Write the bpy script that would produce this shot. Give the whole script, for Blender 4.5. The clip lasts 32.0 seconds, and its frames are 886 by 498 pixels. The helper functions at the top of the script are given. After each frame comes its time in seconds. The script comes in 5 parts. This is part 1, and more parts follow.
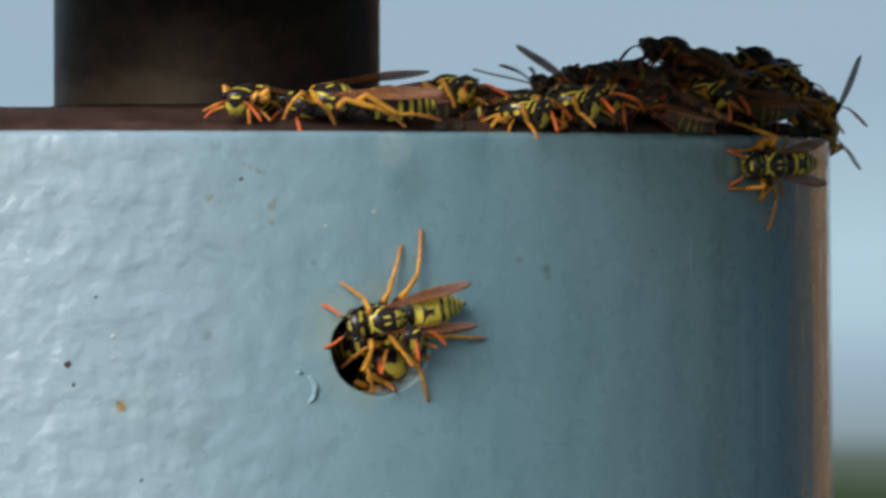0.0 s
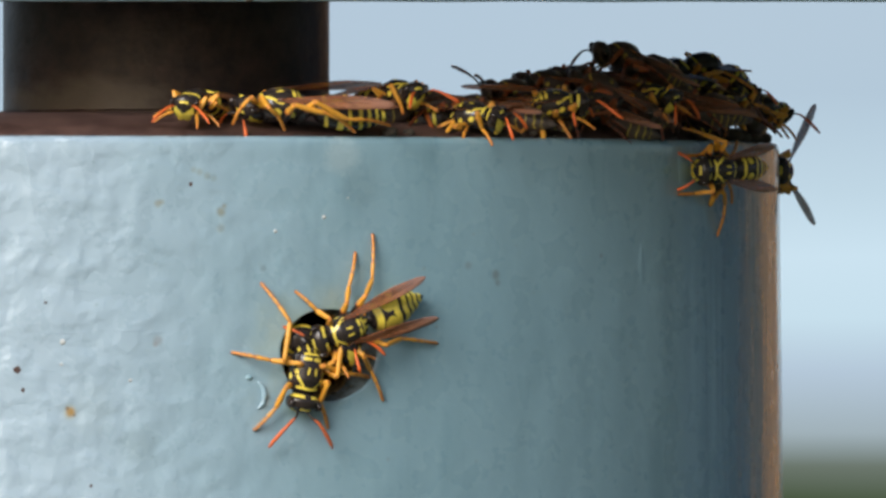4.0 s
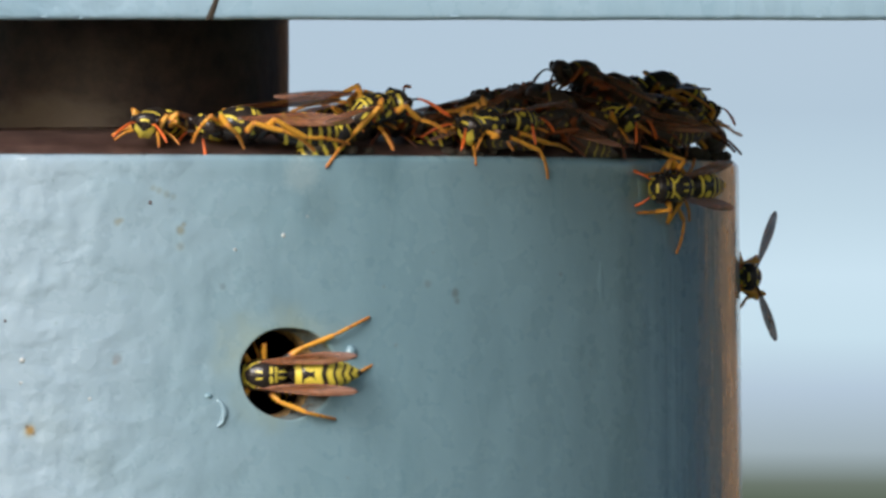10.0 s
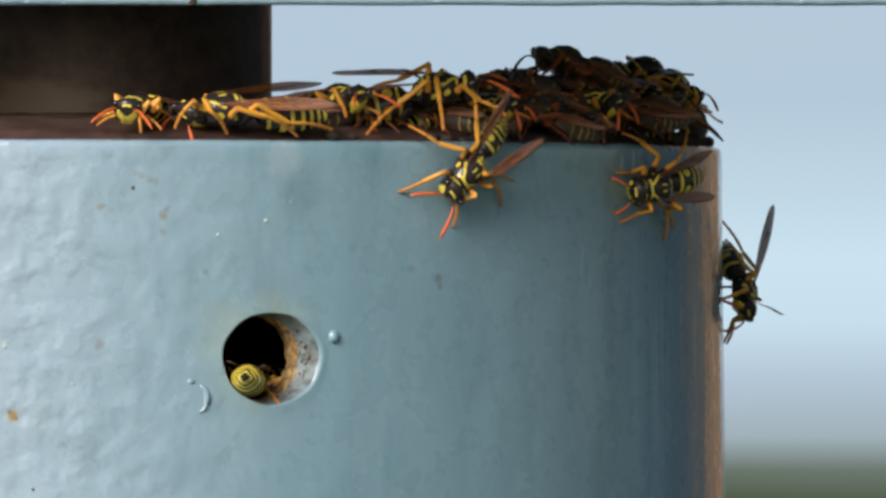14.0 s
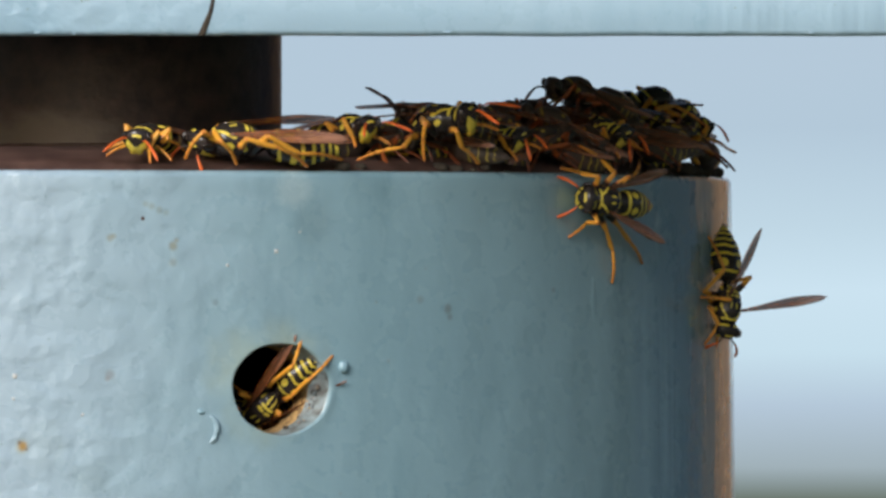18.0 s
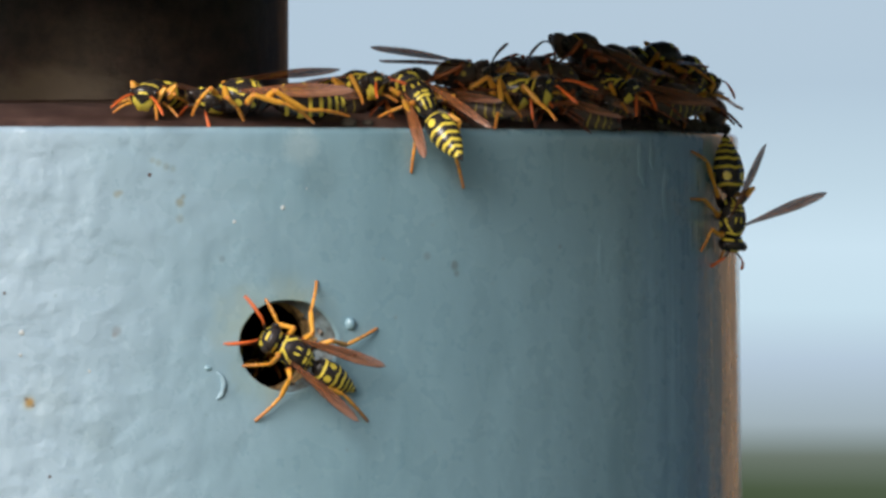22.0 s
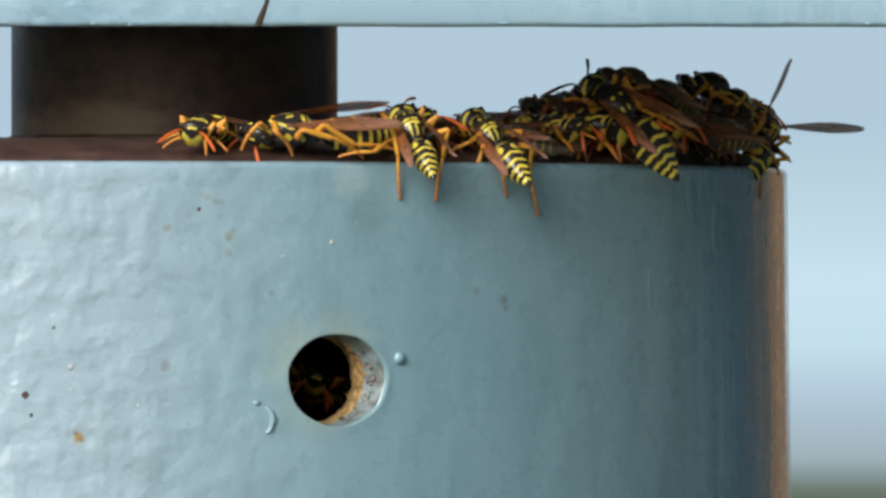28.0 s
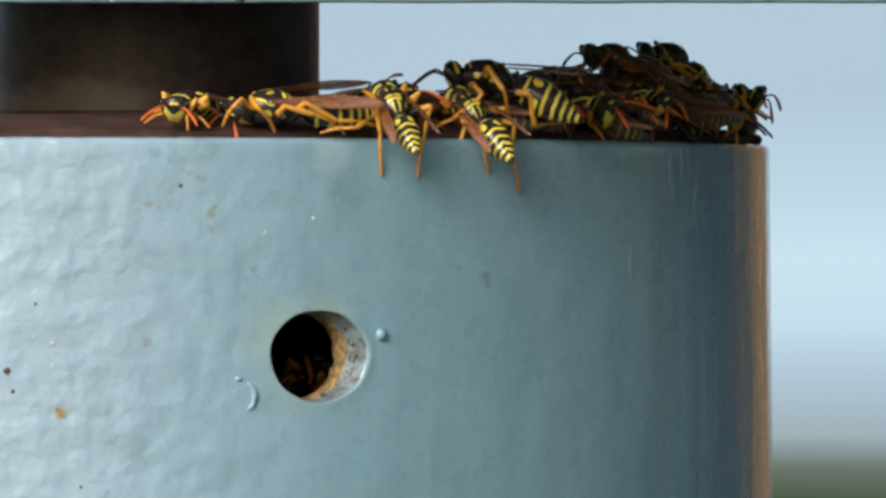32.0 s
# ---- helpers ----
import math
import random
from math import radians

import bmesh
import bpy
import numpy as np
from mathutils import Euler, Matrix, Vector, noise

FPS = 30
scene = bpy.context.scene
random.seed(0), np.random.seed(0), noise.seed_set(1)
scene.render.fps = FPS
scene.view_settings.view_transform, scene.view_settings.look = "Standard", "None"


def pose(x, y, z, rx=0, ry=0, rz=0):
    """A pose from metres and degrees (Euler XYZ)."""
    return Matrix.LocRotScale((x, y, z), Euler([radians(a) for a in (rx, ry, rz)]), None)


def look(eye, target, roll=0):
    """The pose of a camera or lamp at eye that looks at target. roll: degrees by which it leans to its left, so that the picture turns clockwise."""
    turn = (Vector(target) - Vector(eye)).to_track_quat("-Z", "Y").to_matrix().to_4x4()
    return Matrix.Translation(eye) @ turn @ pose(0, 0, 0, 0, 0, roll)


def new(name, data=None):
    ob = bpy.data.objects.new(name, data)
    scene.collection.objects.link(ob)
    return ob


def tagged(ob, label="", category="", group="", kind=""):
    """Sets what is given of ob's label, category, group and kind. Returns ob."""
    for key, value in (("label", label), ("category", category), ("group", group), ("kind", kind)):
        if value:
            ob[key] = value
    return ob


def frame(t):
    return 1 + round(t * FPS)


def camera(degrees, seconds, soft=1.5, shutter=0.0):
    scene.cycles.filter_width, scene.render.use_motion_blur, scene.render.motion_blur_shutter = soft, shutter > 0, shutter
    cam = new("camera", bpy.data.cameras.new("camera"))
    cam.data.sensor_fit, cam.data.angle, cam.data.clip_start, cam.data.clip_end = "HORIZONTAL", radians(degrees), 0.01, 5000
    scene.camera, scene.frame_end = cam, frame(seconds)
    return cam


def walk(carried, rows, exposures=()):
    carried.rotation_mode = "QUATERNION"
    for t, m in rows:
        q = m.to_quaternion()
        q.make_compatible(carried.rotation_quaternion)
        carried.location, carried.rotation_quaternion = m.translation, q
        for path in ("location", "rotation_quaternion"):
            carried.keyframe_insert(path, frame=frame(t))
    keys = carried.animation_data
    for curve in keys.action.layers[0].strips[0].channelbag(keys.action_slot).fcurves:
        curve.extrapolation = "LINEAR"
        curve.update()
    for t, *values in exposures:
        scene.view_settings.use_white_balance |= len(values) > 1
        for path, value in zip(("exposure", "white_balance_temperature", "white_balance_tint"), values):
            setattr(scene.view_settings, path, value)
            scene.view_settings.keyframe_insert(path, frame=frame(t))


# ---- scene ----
from mathutils import Quaternion

mm = 0.001
# camera: a long lens one metre from the pipe, turning a little about its place
cam = camera(5.984, 32.0, soft=3.0, shutter=0.6)
EYE = (0.0, -1.0, 0.0)
SHAKE = [
    (0, 150, -54), (0.1, 119, -42), (0.2, 44, -24), (0.3, -62, -16), (0.4, -84, -18), (0.5, -83, -14), (0.6, -47, -19), (0.7, 31, -28), (0.8, 73, -33), (1, 184, -26), (1.2, 197, -63), (1.4, 208, -98),
    (1.5, 119, -60), (1.6, 27, -51), (2, -62, -52), (2.5, 35, -69), (4.5, 61, -40), (5, 41, -84), (5.5, 35, -153), (6, 44, -161),
    (6.5, 31, -135), (7, -2, -102), (7.5, -35, -50), (8, -65, -105), (8.5, -115, -24), (9, -53.5, -17), (9.5, -52, -19),
    (10, -11, -12), (10.5, -30, -6), (11, -33, -20), (11.5, -38, -39), (12, -32.5, -42), (12.5, -28, -47), (13, -26, -38.5),
    (13.5, -30.7, -31), (14, -41.4, -38), (14.5, -42, -42), (16.5, 1, -41), (17, -6, 1), (17.5, -13, 12), (18, -24, 16),
    (18.5, -26, 37), (19, -15, 27), (19.5, -28, 23), (20, -17.5, -12), (20.5, -30, -23), (21, -36, -18), (21.5, -47, -38),
    (22, -12, -61), (22.5, -9, -61), (23, -1, -53), (23.5, -9, -19), (24, 2, 7), (24.5, 23, 12), (25, 41, 22), (25.5, 65, 60),
    (27.5, 78, 27), (28, 75, 0), (28.5, 78, 6.5), (29, 52, 23), (29.5, 31, 29), (30, 0, 0), (30.5, 6, -11), (31, 5, -31),
    (31.5, 33, -28), (32, 43, -42),
]


def aim(dx, dy):
    """The camera's turn when the view has slid by dx to the right and dy down (15 units to the millimetre)."""
    return look(EYE, (-dx / 15 * mm, 0.0, dy / 15 * mm))


walk(cam, [(t, aim(x, y)) for t, x, y in SHAKE], exposures=[
    (0.0, -0.36, 6200, 5), (0.5, -0.28, 6250, 6), (1.0, -0.2, 6350, 8), (2.0, -0.08, 6500, 10), (3.5, 0.0, 6500, 10), (25.0, 0.0, 6500, 10), (28.0, 0.0, 6420, 6), (32.0, 0.0, 6450, 7)])

# ---- world and light: bright haze, the sun a wide glow from the upper left ----
world = bpy.data.worlds.new("world")
scene.world = world
world.use_nodes = True
wn = world.node_tree.nodes
sky = wn.new("ShaderNodeTexSky")
sky.sky_type, sky.sun_disc = "NISHITA", False
sky.sun_elevation, sky.sun_rotation = radians(30), radians(-150)
sky.air_density, sky.dust_density = 1.0, 3.0
world.node_tree.links.new(sky.outputs[0], wn["Background"].inputs[0])
wn["Background"].inputs[1].default_value = 0.11
sun = new("sun", bpy.data.lights.new("sun", "SUN"))
sun.data.energy, sun.data.angle, sun.data.color = 3.42, radians(32), (1.0, 0.98, 0.95)
sun.matrix_world = look((-1.7, -2.84, 1.9), (0, 0, 0))
scene.view_settings.exposure = 0.0


# ---- materials ----
def mat(name, rough=0.5, metal=0.0):
    m = bpy.data.materials.new(name)
    m.use_nodes = True
    n, l = m.node_tree.nodes, m.node_tree.links
    b = n["Principled BSDF"]
    b.inputs["Roughness"].default_value, b.inputs["Metallic"].default_value = rough, metal
    return m, n, l, b


def coords(n, l, scale):
    c, s = n.new("ShaderNodeTexCoord"), n.new("ShaderNodeMapping")
    s.inputs["Scale"].default_value = scale
    l.new(c.outputs["Object"], s.inputs["Vector"])
    return s.outputs[0]


def noise_tex(n, l, at, scale, detail=4.0, rough=0.55):
    t = n.new("ShaderNodeTexNoise")
    t.inputs["Scale"].default_value, t.inputs["Detail"].default_value = scale, detail
    t.inputs["Roughness"].default_value = rough
    l.new(at, t.inputs["Vector"])
    return t.outputs["Fac"]


def ramp(n, l, fac, stops):
    r = n.new("ShaderNodeValToRGB")
    while len(r.color_ramp.elements) < len(stops):
        r.color_ramp.elements.new(0.5)
    for e, (p, c) in zip(r.color_ramp.elements, stops):
        e.position, e.color = p, (*c, 1) if len(c) == 3 else c
    l.new(fac, r.inputs[0])
    return r.outputs[0]


def mix(n, l, fac, a, b):
    m = n.new("ShaderNodeMix")
    m.data_type = "RGBA"
    for sock, v in ((m.inputs[0], fac), (m.inputs[6], a), (m.inputs[7], b)):
        if isinstance(v, (tuple, float)):
            sock.default_value = (*v, 1) if isinstance(v, tuple) else v
        else:
            l.new(v, sock)
    return m.outputs[2]


def bump(n, l, b, heights):
    last = None
    for h, strength, dist in heights:
        k = n.new("ShaderNodeBump")
        k.inputs["Strength"].default_value, k.inputs["Distance"].default_value = strength, dist
        l.new(h, k.inputs["Height"])
        if last:
            l.new(last, k.inputs["Normal"])
        last = k.outputs[0]
    l.new(last, b.inputs["Normal"])


SPOTS = [  # place, radius (metres), colour, strength
    ((-0.0192, 0.0095, -0.0145), 0.0088, (0.30, 0.35, 0.25), 0.55), ((-0.0135, 0.0115, 0.0045), 0.0040, (0.15, 0.23, 0.26), 0.32),
    # first here: a faint pale highlight, put into the colour below the rim
    ((-0.0160, 0.0105, 0.0085), 0.0030, (0.46, 0.56, 0.58), 0.3), ((-0.0460, 0.001, -0.022), 0.004, (0.30, 0.38, 0.40), 0.2), ((-0.0400, 0.002, -0.026), 0.003, (0.17, 0.24, 0.26), 0.3),
    ((0.0022, 0.0225, -0.0061), 0.00075, (0.12, 0.155, 0.155), 0.75), ((0.0025, 0.0226, -0.0071), 0.00050, (0.12, 0.155, 0.155), 0.60),
    ((-0.0011, 0.0199, -0.0050), 0.00070, (0.12, 0.155, 0.155), 0.55), ((0.0151, 0.0350, -0.0039), 0.00045, (0.12, 0.155, 0.155), 0.70),
    ((0.0256, 0.0499, -0.0104), 0.00060, (0.12, 0.155, 0.155), 0.50), ((0.0253, 0.0494, -0.0111), 0.00050, (0.12, 0.155, 0.155), 0.45),
    ((-0.0378, 0.0027, -0.0138), 0.00080, (0.20, 0.22, 0.23), 0.60), ((-0.0381, 0.0026, -0.0143), 0.00050, (0.22, 0.20, 0.18), 0.50),
    ((-0.0304, 0.0048, 0.0014), 0.00075, (0.22, 0.20, 0.10), 0.60), ((-0.0300, 0.0049, 0.0021), 0.00040, (0.22, 0.20, 0.10), 0.50),
    ((-0.0304, 0.0048, -0.0005), 0.00070, (0.22, 0.20, 0.10), 0.30), ((-0.0378, 0.0027, 0.0024), 0.00060, (0.22, 0.20, 0.10), 0.50),
    ((-0.0373, 0.0028, 0.0026), 0.00040, (0.22, 0.20, 0.10), 0.40), ((-0.0329, 0.0040, 0.0061), 0.00060, (0.22, 0.27, 0.24), 0.60),
    ((-0.0320, 0.0043, 0.0057), 0.00060, (0.22, 0.27, 0.24), 0.55), ((-0.0336, 0.0038, 0.0064), 0.00050, (0.24, 0.28, 0.24), 0.50),
    ((-0.0312, 0.0045, 0.0054), 0.00050, (0.22, 0.27, 0.24), 0.40), ((-0.0254, 0.0065, -0.0053), 0.00050, (0.12, 0.155, 0.155), 0.40),
    ((-0.0480, 0.0008, -0.0222), 0.00115, (0.34, 0.36, 0.28), 0.70), ((-0.0480, 0.0008, -0.0222), 0.00080, (0.36, 0.21, 0.055), 0.90),
    ((-0.0484, 0.0008, -0.0218), 0.00035, (0.16, 0.09, 0.04), 0.70), ((-0.0476, 0.0009, -0.0226), 0.00030, (0.16, 0.09, 0.04), 0.60)]


def paint_material(name, low, high, run_colour, sheen_amount=0.0):
    m, n, l, b = mat(name, 0.32)
    at = coords(n, l, (1000, 1000, 1000))
    upright = coords(n, l, (1000, 1000, 260))
    broad, fine = noise_tex(n, l, at, 0.045, 3), noise_tex(n, l, at, 0.9, 5)
    base = mix(n, l, broad, low, high)
    runs = ramp(n, l, noise_tex(n, l, upright, 0.16, 5), [(0.56, (0, 0, 0)), (0.78, (1, 1, 1))])
    base = mix(n, l, runs, base, run_colour)
    # paler, bluer towards the left: a sheen of light put into the colour
    left_sheen = n.new("ShaderNodeMapRange")
    left_sheen.interpolation_type = "SMOOTHSTEP"
    left_sheen.inputs["From Min"].default_value, left_sheen.inputs["From Max"].default_value, left_sheen.inputs["To Max"].default_value = 0.002, -0.048, sheen_amount
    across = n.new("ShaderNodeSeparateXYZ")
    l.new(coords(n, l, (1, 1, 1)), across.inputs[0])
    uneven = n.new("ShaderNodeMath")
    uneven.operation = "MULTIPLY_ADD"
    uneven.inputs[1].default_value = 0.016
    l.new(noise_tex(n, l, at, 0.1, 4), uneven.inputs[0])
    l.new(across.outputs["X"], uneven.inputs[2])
    l.new(uneven.outputs[0], left_sheen.inputs["Value"])
    base = mix(n, l, left_sheen.outputs[0], base, (0.448, 0.535, 0.645))
    specks = ramp(n, l, fine, [(0.70, (0, 0, 0)), (0.76, (1, 1, 1))])
    base = mix(n, l, specks, base, (0.20, 0.28, 0.30))
    # old stains: an olive ring of wasp dirt about the hole, grey smudges, pale spots; one highlight is painted in below
    # the rim
    geo, wob = n.new("ShaderNodeTexCoord"), noise_tex(n, l, at, 0.22, 4)
    for spot, r, colour, much in SPOTS:
        d = n.new("ShaderNodeVectorMath")
        d.operation = "DISTANCE"
        l.new(geo.outputs["Object"], d.inputs[0])
        d.inputs[1].default_value = spot
        k = n.new("ShaderNodeMath")
        k.operation = "MULTIPLY_ADD"
        l.new(wob, k.inputs[0])
        k.inputs[1].default_value = r * 1.1
        l.new(d.outputs["Value"], k.inputs[2])
        q = n.new("ShaderNodeMapRange")
        q.interpolation_type = "SMOOTHSTEP"
        q.inputs["From Min"].default_value, q.inputs["From Max"].default_value = r * 1.6, r * 0.85
        q.inputs["To Max"].default_value = much
        l.new(k.outputs[0], q.inputs["Value"])
        base = mix(n, l, q.outputs[0], base, colour)
    l.new(base, b.inputs["Base Color"])
    b.inputs["Coat Weight"].default_value, b.inputs["Coat Roughness"].default_value = 0.75, 0.11
    l.new(ramp(n, l, noise_tex(n, l, at, 0.25, 4), [(0.3, (0.20, 0.20, 0.20)), (0.75, (0.42, 0.42, 0.42))]), b.inputs["Roughness"])
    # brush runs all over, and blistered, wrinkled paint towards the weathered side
    sx = n.new("ShaderNodeSeparateXYZ")
    l.new(geo.outputs["Object"], sx.inputs[0])
    side = n.new("ShaderNodeMapRange")
    side.inputs["From Min"].default_value, side.inputs["From Max"].default_value = -0.012, -0.045
    side.inputs["To Min"].default_value, side.inputs["To Max"].default_value = 0.10, 1.0
    l.new(sx.outputs["X"], side.inputs["Value"])
    wrinkle = n.new("ShaderNodeMath")
    wrinkle.operation = "MULTIPLY"
    l.new(ramp(n, l, noise_tex(n, l, at, 0.23, 3, 0.45), [(0.38, (0, 0, 0)), (0.64, (1, 1, 1))]), wrinkle.inputs[0])
    l.new(side.outputs[0], wrinkle.inputs[1])
    # long sags of paint down the lee side
    lee = n.new("ShaderNodeMapRange")
    lee.inputs["From Min"].default_value, lee.inputs["From Max"].default_value = 0.0265, 0.0345
    l.new(sx.outputs["X"], lee.inputs["Value"])
    run = n.new("ShaderNodeMath")
    run.operation = "MULTIPLY"
    l.new(noise_tex(n, l, coords(n, l, (1000, 1000, 80)), 0.24, 2), run.inputs[0])
    l.new(lee.outputs[0], run.inputs[1])
    bump(n, l, b, [(noise_tex(n, l, upright, 0.07, 2), 0.5, 0.0008), (wrinkle.outputs[0], 0.9, 0.00031), (run.outputs[0], 1.0, 0.0010), (noise_tex(n, l, at, 0.42, 3), 0.42, 0.00014), (fine, 0.15, 0.00005)])
    return m


def rust_material(name, dark, light, rough=0.7, scale=0.35):
    m, n, l, b = mat(name, rough)
    at = coords(n, l, (1000, 1000, 1000))
    a, c = noise_tex(n, l, at, scale, 6, 0.65), noise_tex(n, l, at, scale * 5, 4)
    base = mix(n, l, ramp(n, l, a, [(0.35, (0, 0, 0)), (0.68, (1, 1, 1))]), dark, light)
    l.new(base, b.inputs["Base Color"])
    bump(n, l, b, [(a, 0.6, 0.0004), (c, 0.5, 0.00012)])
    return m


def pin_material():
    """Dark rusty steel, with a grey-brown blotch at the foot of its left side."""
    m, n, l, b = mat("pin_steel", 0.45)
    at = coords(n, l, (1000, 1000, 1000))
    a, c = noise_tex(n, l, at, 0.3, 6, 0.65), noise_tex(n, l, coords(n, l, (1000, 1000, 1900)), 0.16, 5, 0.6)
    base = mix(n, l, ramp(n, l, a, [(0.35, (0, 0, 0)), (0.68, (1, 1, 1))]), (0.030, 0.017, 0.014), (0.082, 0.047, 0.037))
    d = n.new("ShaderNodeVectorMath")
    d.operation = "DISTANCE"
    pos = coords(n, l, (0.30, 0.0, 1.0))
    l.new(pos, d.inputs[0])
    d.inputs[1].default_value = (-0.0150, 0.0, 0.0148)
    k = n.new("ShaderNodeMath")
    k.operation = "MULTIPLY_ADD"
    l.new(c, k.inputs[0])
    k.inputs[1].default_value = 0.0065
    l.new(d.outputs["Value"], k.inputs[2])
    q = n.new("ShaderNodeMapRange")
    q.interpolation_type = "SMOOTHSTEP"
    q.inputs["From Min"].default_value, q.inputs["From Max"].default_value = 0.0078, 0.0044
    l.new(k.outputs[0], q.inputs["Value"])
    l.new(mix(n, l, q.outputs[0], base, (0.17, 0.125, 0.09)), b.inputs["Base Color"])
    bump(n, l, b, [(a, 0.6, 0.0004), (c, 0.4, 0.0002)])
    return m


def plain_material(name, colour, rough, grain=1.5, dark=0.75, metal=0.0):
    m, n, l, b = mat(name, rough, metal)
    at = coords(n, l, (1000, 1000, 1000))
    f = noise_tex(n, l, at, grain, 4)
    l.new(mix(n, l, f, tuple(c * dark for c in colour), colour), b.inputs["Base Color"])
    bump(n, l, b, [(f, 0.3, 0.00004)])
    return m


def pattern_material(name, under, over, rough, grain=4.0):
    """Two colours parted by the mesh's own pattern value, with a fine grain in both."""
    m, n, l, b = mat(name, rough)
    a = n.new("ShaderNodeAttribute")
    a.attribute_name = "pat"
    at = coords(n, l, (1000, 1000, 1000))
    f = noise_tex(n, l, at, grain, 3)
    wob = n.new("ShaderNodeMath")
    wob.operation = "MULTIPLY_ADD"
    wob.inputs[1].default_value = 0.22
    l.new(f, wob.inputs[0])
    l.new(a.outputs["Fac"], wob.inputs[2])
    k = ramp(n, l, wob.outputs[0], [(0.56, (0, 0, 0)), (0.66, (1, 1, 1))])
    shade = mix(n, l, f, tuple(c * 0.72 for c in over), over)
    l.new(mix(n, l, k, under, shade), b.inputs["Base Color"])
    bump(n, l, b, [(f, 0.35, 0.00004)])
    return m


def leg_material():
    """Black hips, yellow-orange shins and redder feet, by the leg's own pattern value."""
    m, n, l, b = mat("jointed_leg", 0.36)
    a = n.new("ShaderNodeAttribute")
    a.attribute_name = "pat"
    col = ramp(n, l, a.outputs["Fac"], [(0.42, (0.012, 0.009, 0.008)), (0.58, (0.30, 0.075, 0.02)), (0.75, (0.60, 0.20, 0.035)), (0.95, (0.85, 0.42, 0.05))])
    f = noise_tex(n, l, coords(n, l, (1000, 1000, 1000)), 3.5, 3)
    dim = mix(n, l, f, (0.62, 0.55, 0.5), (1.0, 1.0, 1.0))
    k = n.new("ShaderNodeMix")
    k.data_type, k.blend_type = "RGBA", "MULTIPLY"
    k.inputs[0].default_value = 1.0
    l.new(col, k.inputs[6])
    l.new(dim, k.inputs[7])
    l.new(k.outputs[2], b.inputs["Base Color"])
    bump(n, l, b, [(f, 0.35, 0.00004)])
    return m


def wing_material():
    """Amber film with dark veins, long pleats and paler, thinner edges."""
    m, n, l, b = mat("amber_wing", 0.22)
    a = n.new("ShaderNodeAttribute")
    a.attribute_name = "pat"
    f = noise_tex(n, l, coords(n, l, (130, 1500, 1000)), 0.9, 3)
    blotch = noise_tex(n, l, coords(n, l, (1000, 1000, 1000)), 0.35, 3)
    veins = ramp(n, l, a.outputs["Fac"], [(0.40, (0, 0, 0)), (0.7, (1, 1, 1))])
    film = mix(n, l, ramp(n, l, f, [(0.32, (0, 0, 0)), (0.68, (1, 1, 1))]), (0.13, 0.040, 0.017), (0.37, 0.135, 0.050))
    film = mix(n, l, ramp(n, l, blotch, [(0.5, (0, 0, 0)), (0.8, (0.4, 0.4, 0.4))]), film, (0.36, 0.19, 0.115))
    # paler, violet-grey towards the tip
    sx, tip = n.new("ShaderNodeSeparateXYZ"), n.new("ShaderNodeMapRange")
    l.new(coords(n, l, (1000, 1000, 1000)), sx.inputs[0])
    l.new(sx.outputs["X"], tip.inputs["Value"])
    tip.inputs["From Min"].default_value, tip.inputs["From Max"].default_value, tip.inputs["To Max"].default_value = -5.5, -10.5, 0.45
    film = mix(n, l, tip.outputs[0], film, (0.42, 0.275, 0.235))
    l.new(mix(n, l, veins, film, (0.075, 0.028, 0.012)), b.inputs["Base Color"])
    l.new(ramp(n, l, veins, [(0.0, (0.70, 0.70, 0.70)), (1.0, (0.95, 0.95, 0.95))]), b.inputs["Alpha"])
    b.inputs["Coat Weight"].default_value, b.inputs["Coat Roughness"].default_value = 0.28, 0.25
    bump(n, l, b, [(f, 0.8, 0.00016), (veins, 0.5, 0.00003)])
    return m


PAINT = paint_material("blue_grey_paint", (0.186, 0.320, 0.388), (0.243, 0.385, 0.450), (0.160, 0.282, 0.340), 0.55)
BAR_PAINT = paint_material("pale_blue_paint", (0.27, 0.415, 0.53), (0.34, 0.48, 0.59), (0.24, 0.38, 0.49))
INNER = rust_material("scaled_rust", (0.16, 0.09, 0.06), (0.34, 0.20, 0.13), 0.8)
PIN_STEEL = pin_material()
LIP = rust_material("scuffed_lip", (0.075, 0.078, 0.072), (0.24, 0.31, 0.335), 0.45, 0.8)
WORN = rust_material("worn_grey_steel", (0.13, 0.085, 0.062), (0.30, 0.25, 0.20), 0.4, 0.12)
RUST_RIM = rust_material("rusty_rim", (0.038, 0.018, 0.014), (0.105, 0.058, 0.046), 0.55, 0.3)
RUST_HOLE = rust_material("orange_rust", (0.09, 0.05, 0.022), (0.56, 0.36, 0.14), 0.85, 1.3)
SMEAR = plain_material("grey_smear", (0.19, 0.285, 0.315), 0.45)
CHALK = plain_material("bare_white_fleck", (0.55, 0.58, 0.58), 0.4)
CRUMB = rust_material("nest_crumb", (0.018, 0.014, 0.010), (0.06, 0.045, 0.03), 0.9, 0.8)
# next three: colours of added unseen walls, picked for the bands they reflect
WALL_DARK = rust_material("reflected_dark_blue", (0.012, 0.021, 0.05), (0.034, 0.054, 0.12), 0.6, 0.01)
WALL_ORANGE = rust_material("reflected_orange_brown", (0.30, 0.15, 0.06), (0.52, 0.29, 0.12), 0.6, 0.01)
WALL_BROWN = rust_material("reflected_dim_brown", (0.07, 0.06, 0.055), (0.19, 0.14, 0.10), 0.7, 0.01)
GRASS = rust_material("lawn", (0.035, 0.048, 0.020), (0.065, 0.085, 0.038), 0.9, 0.02)
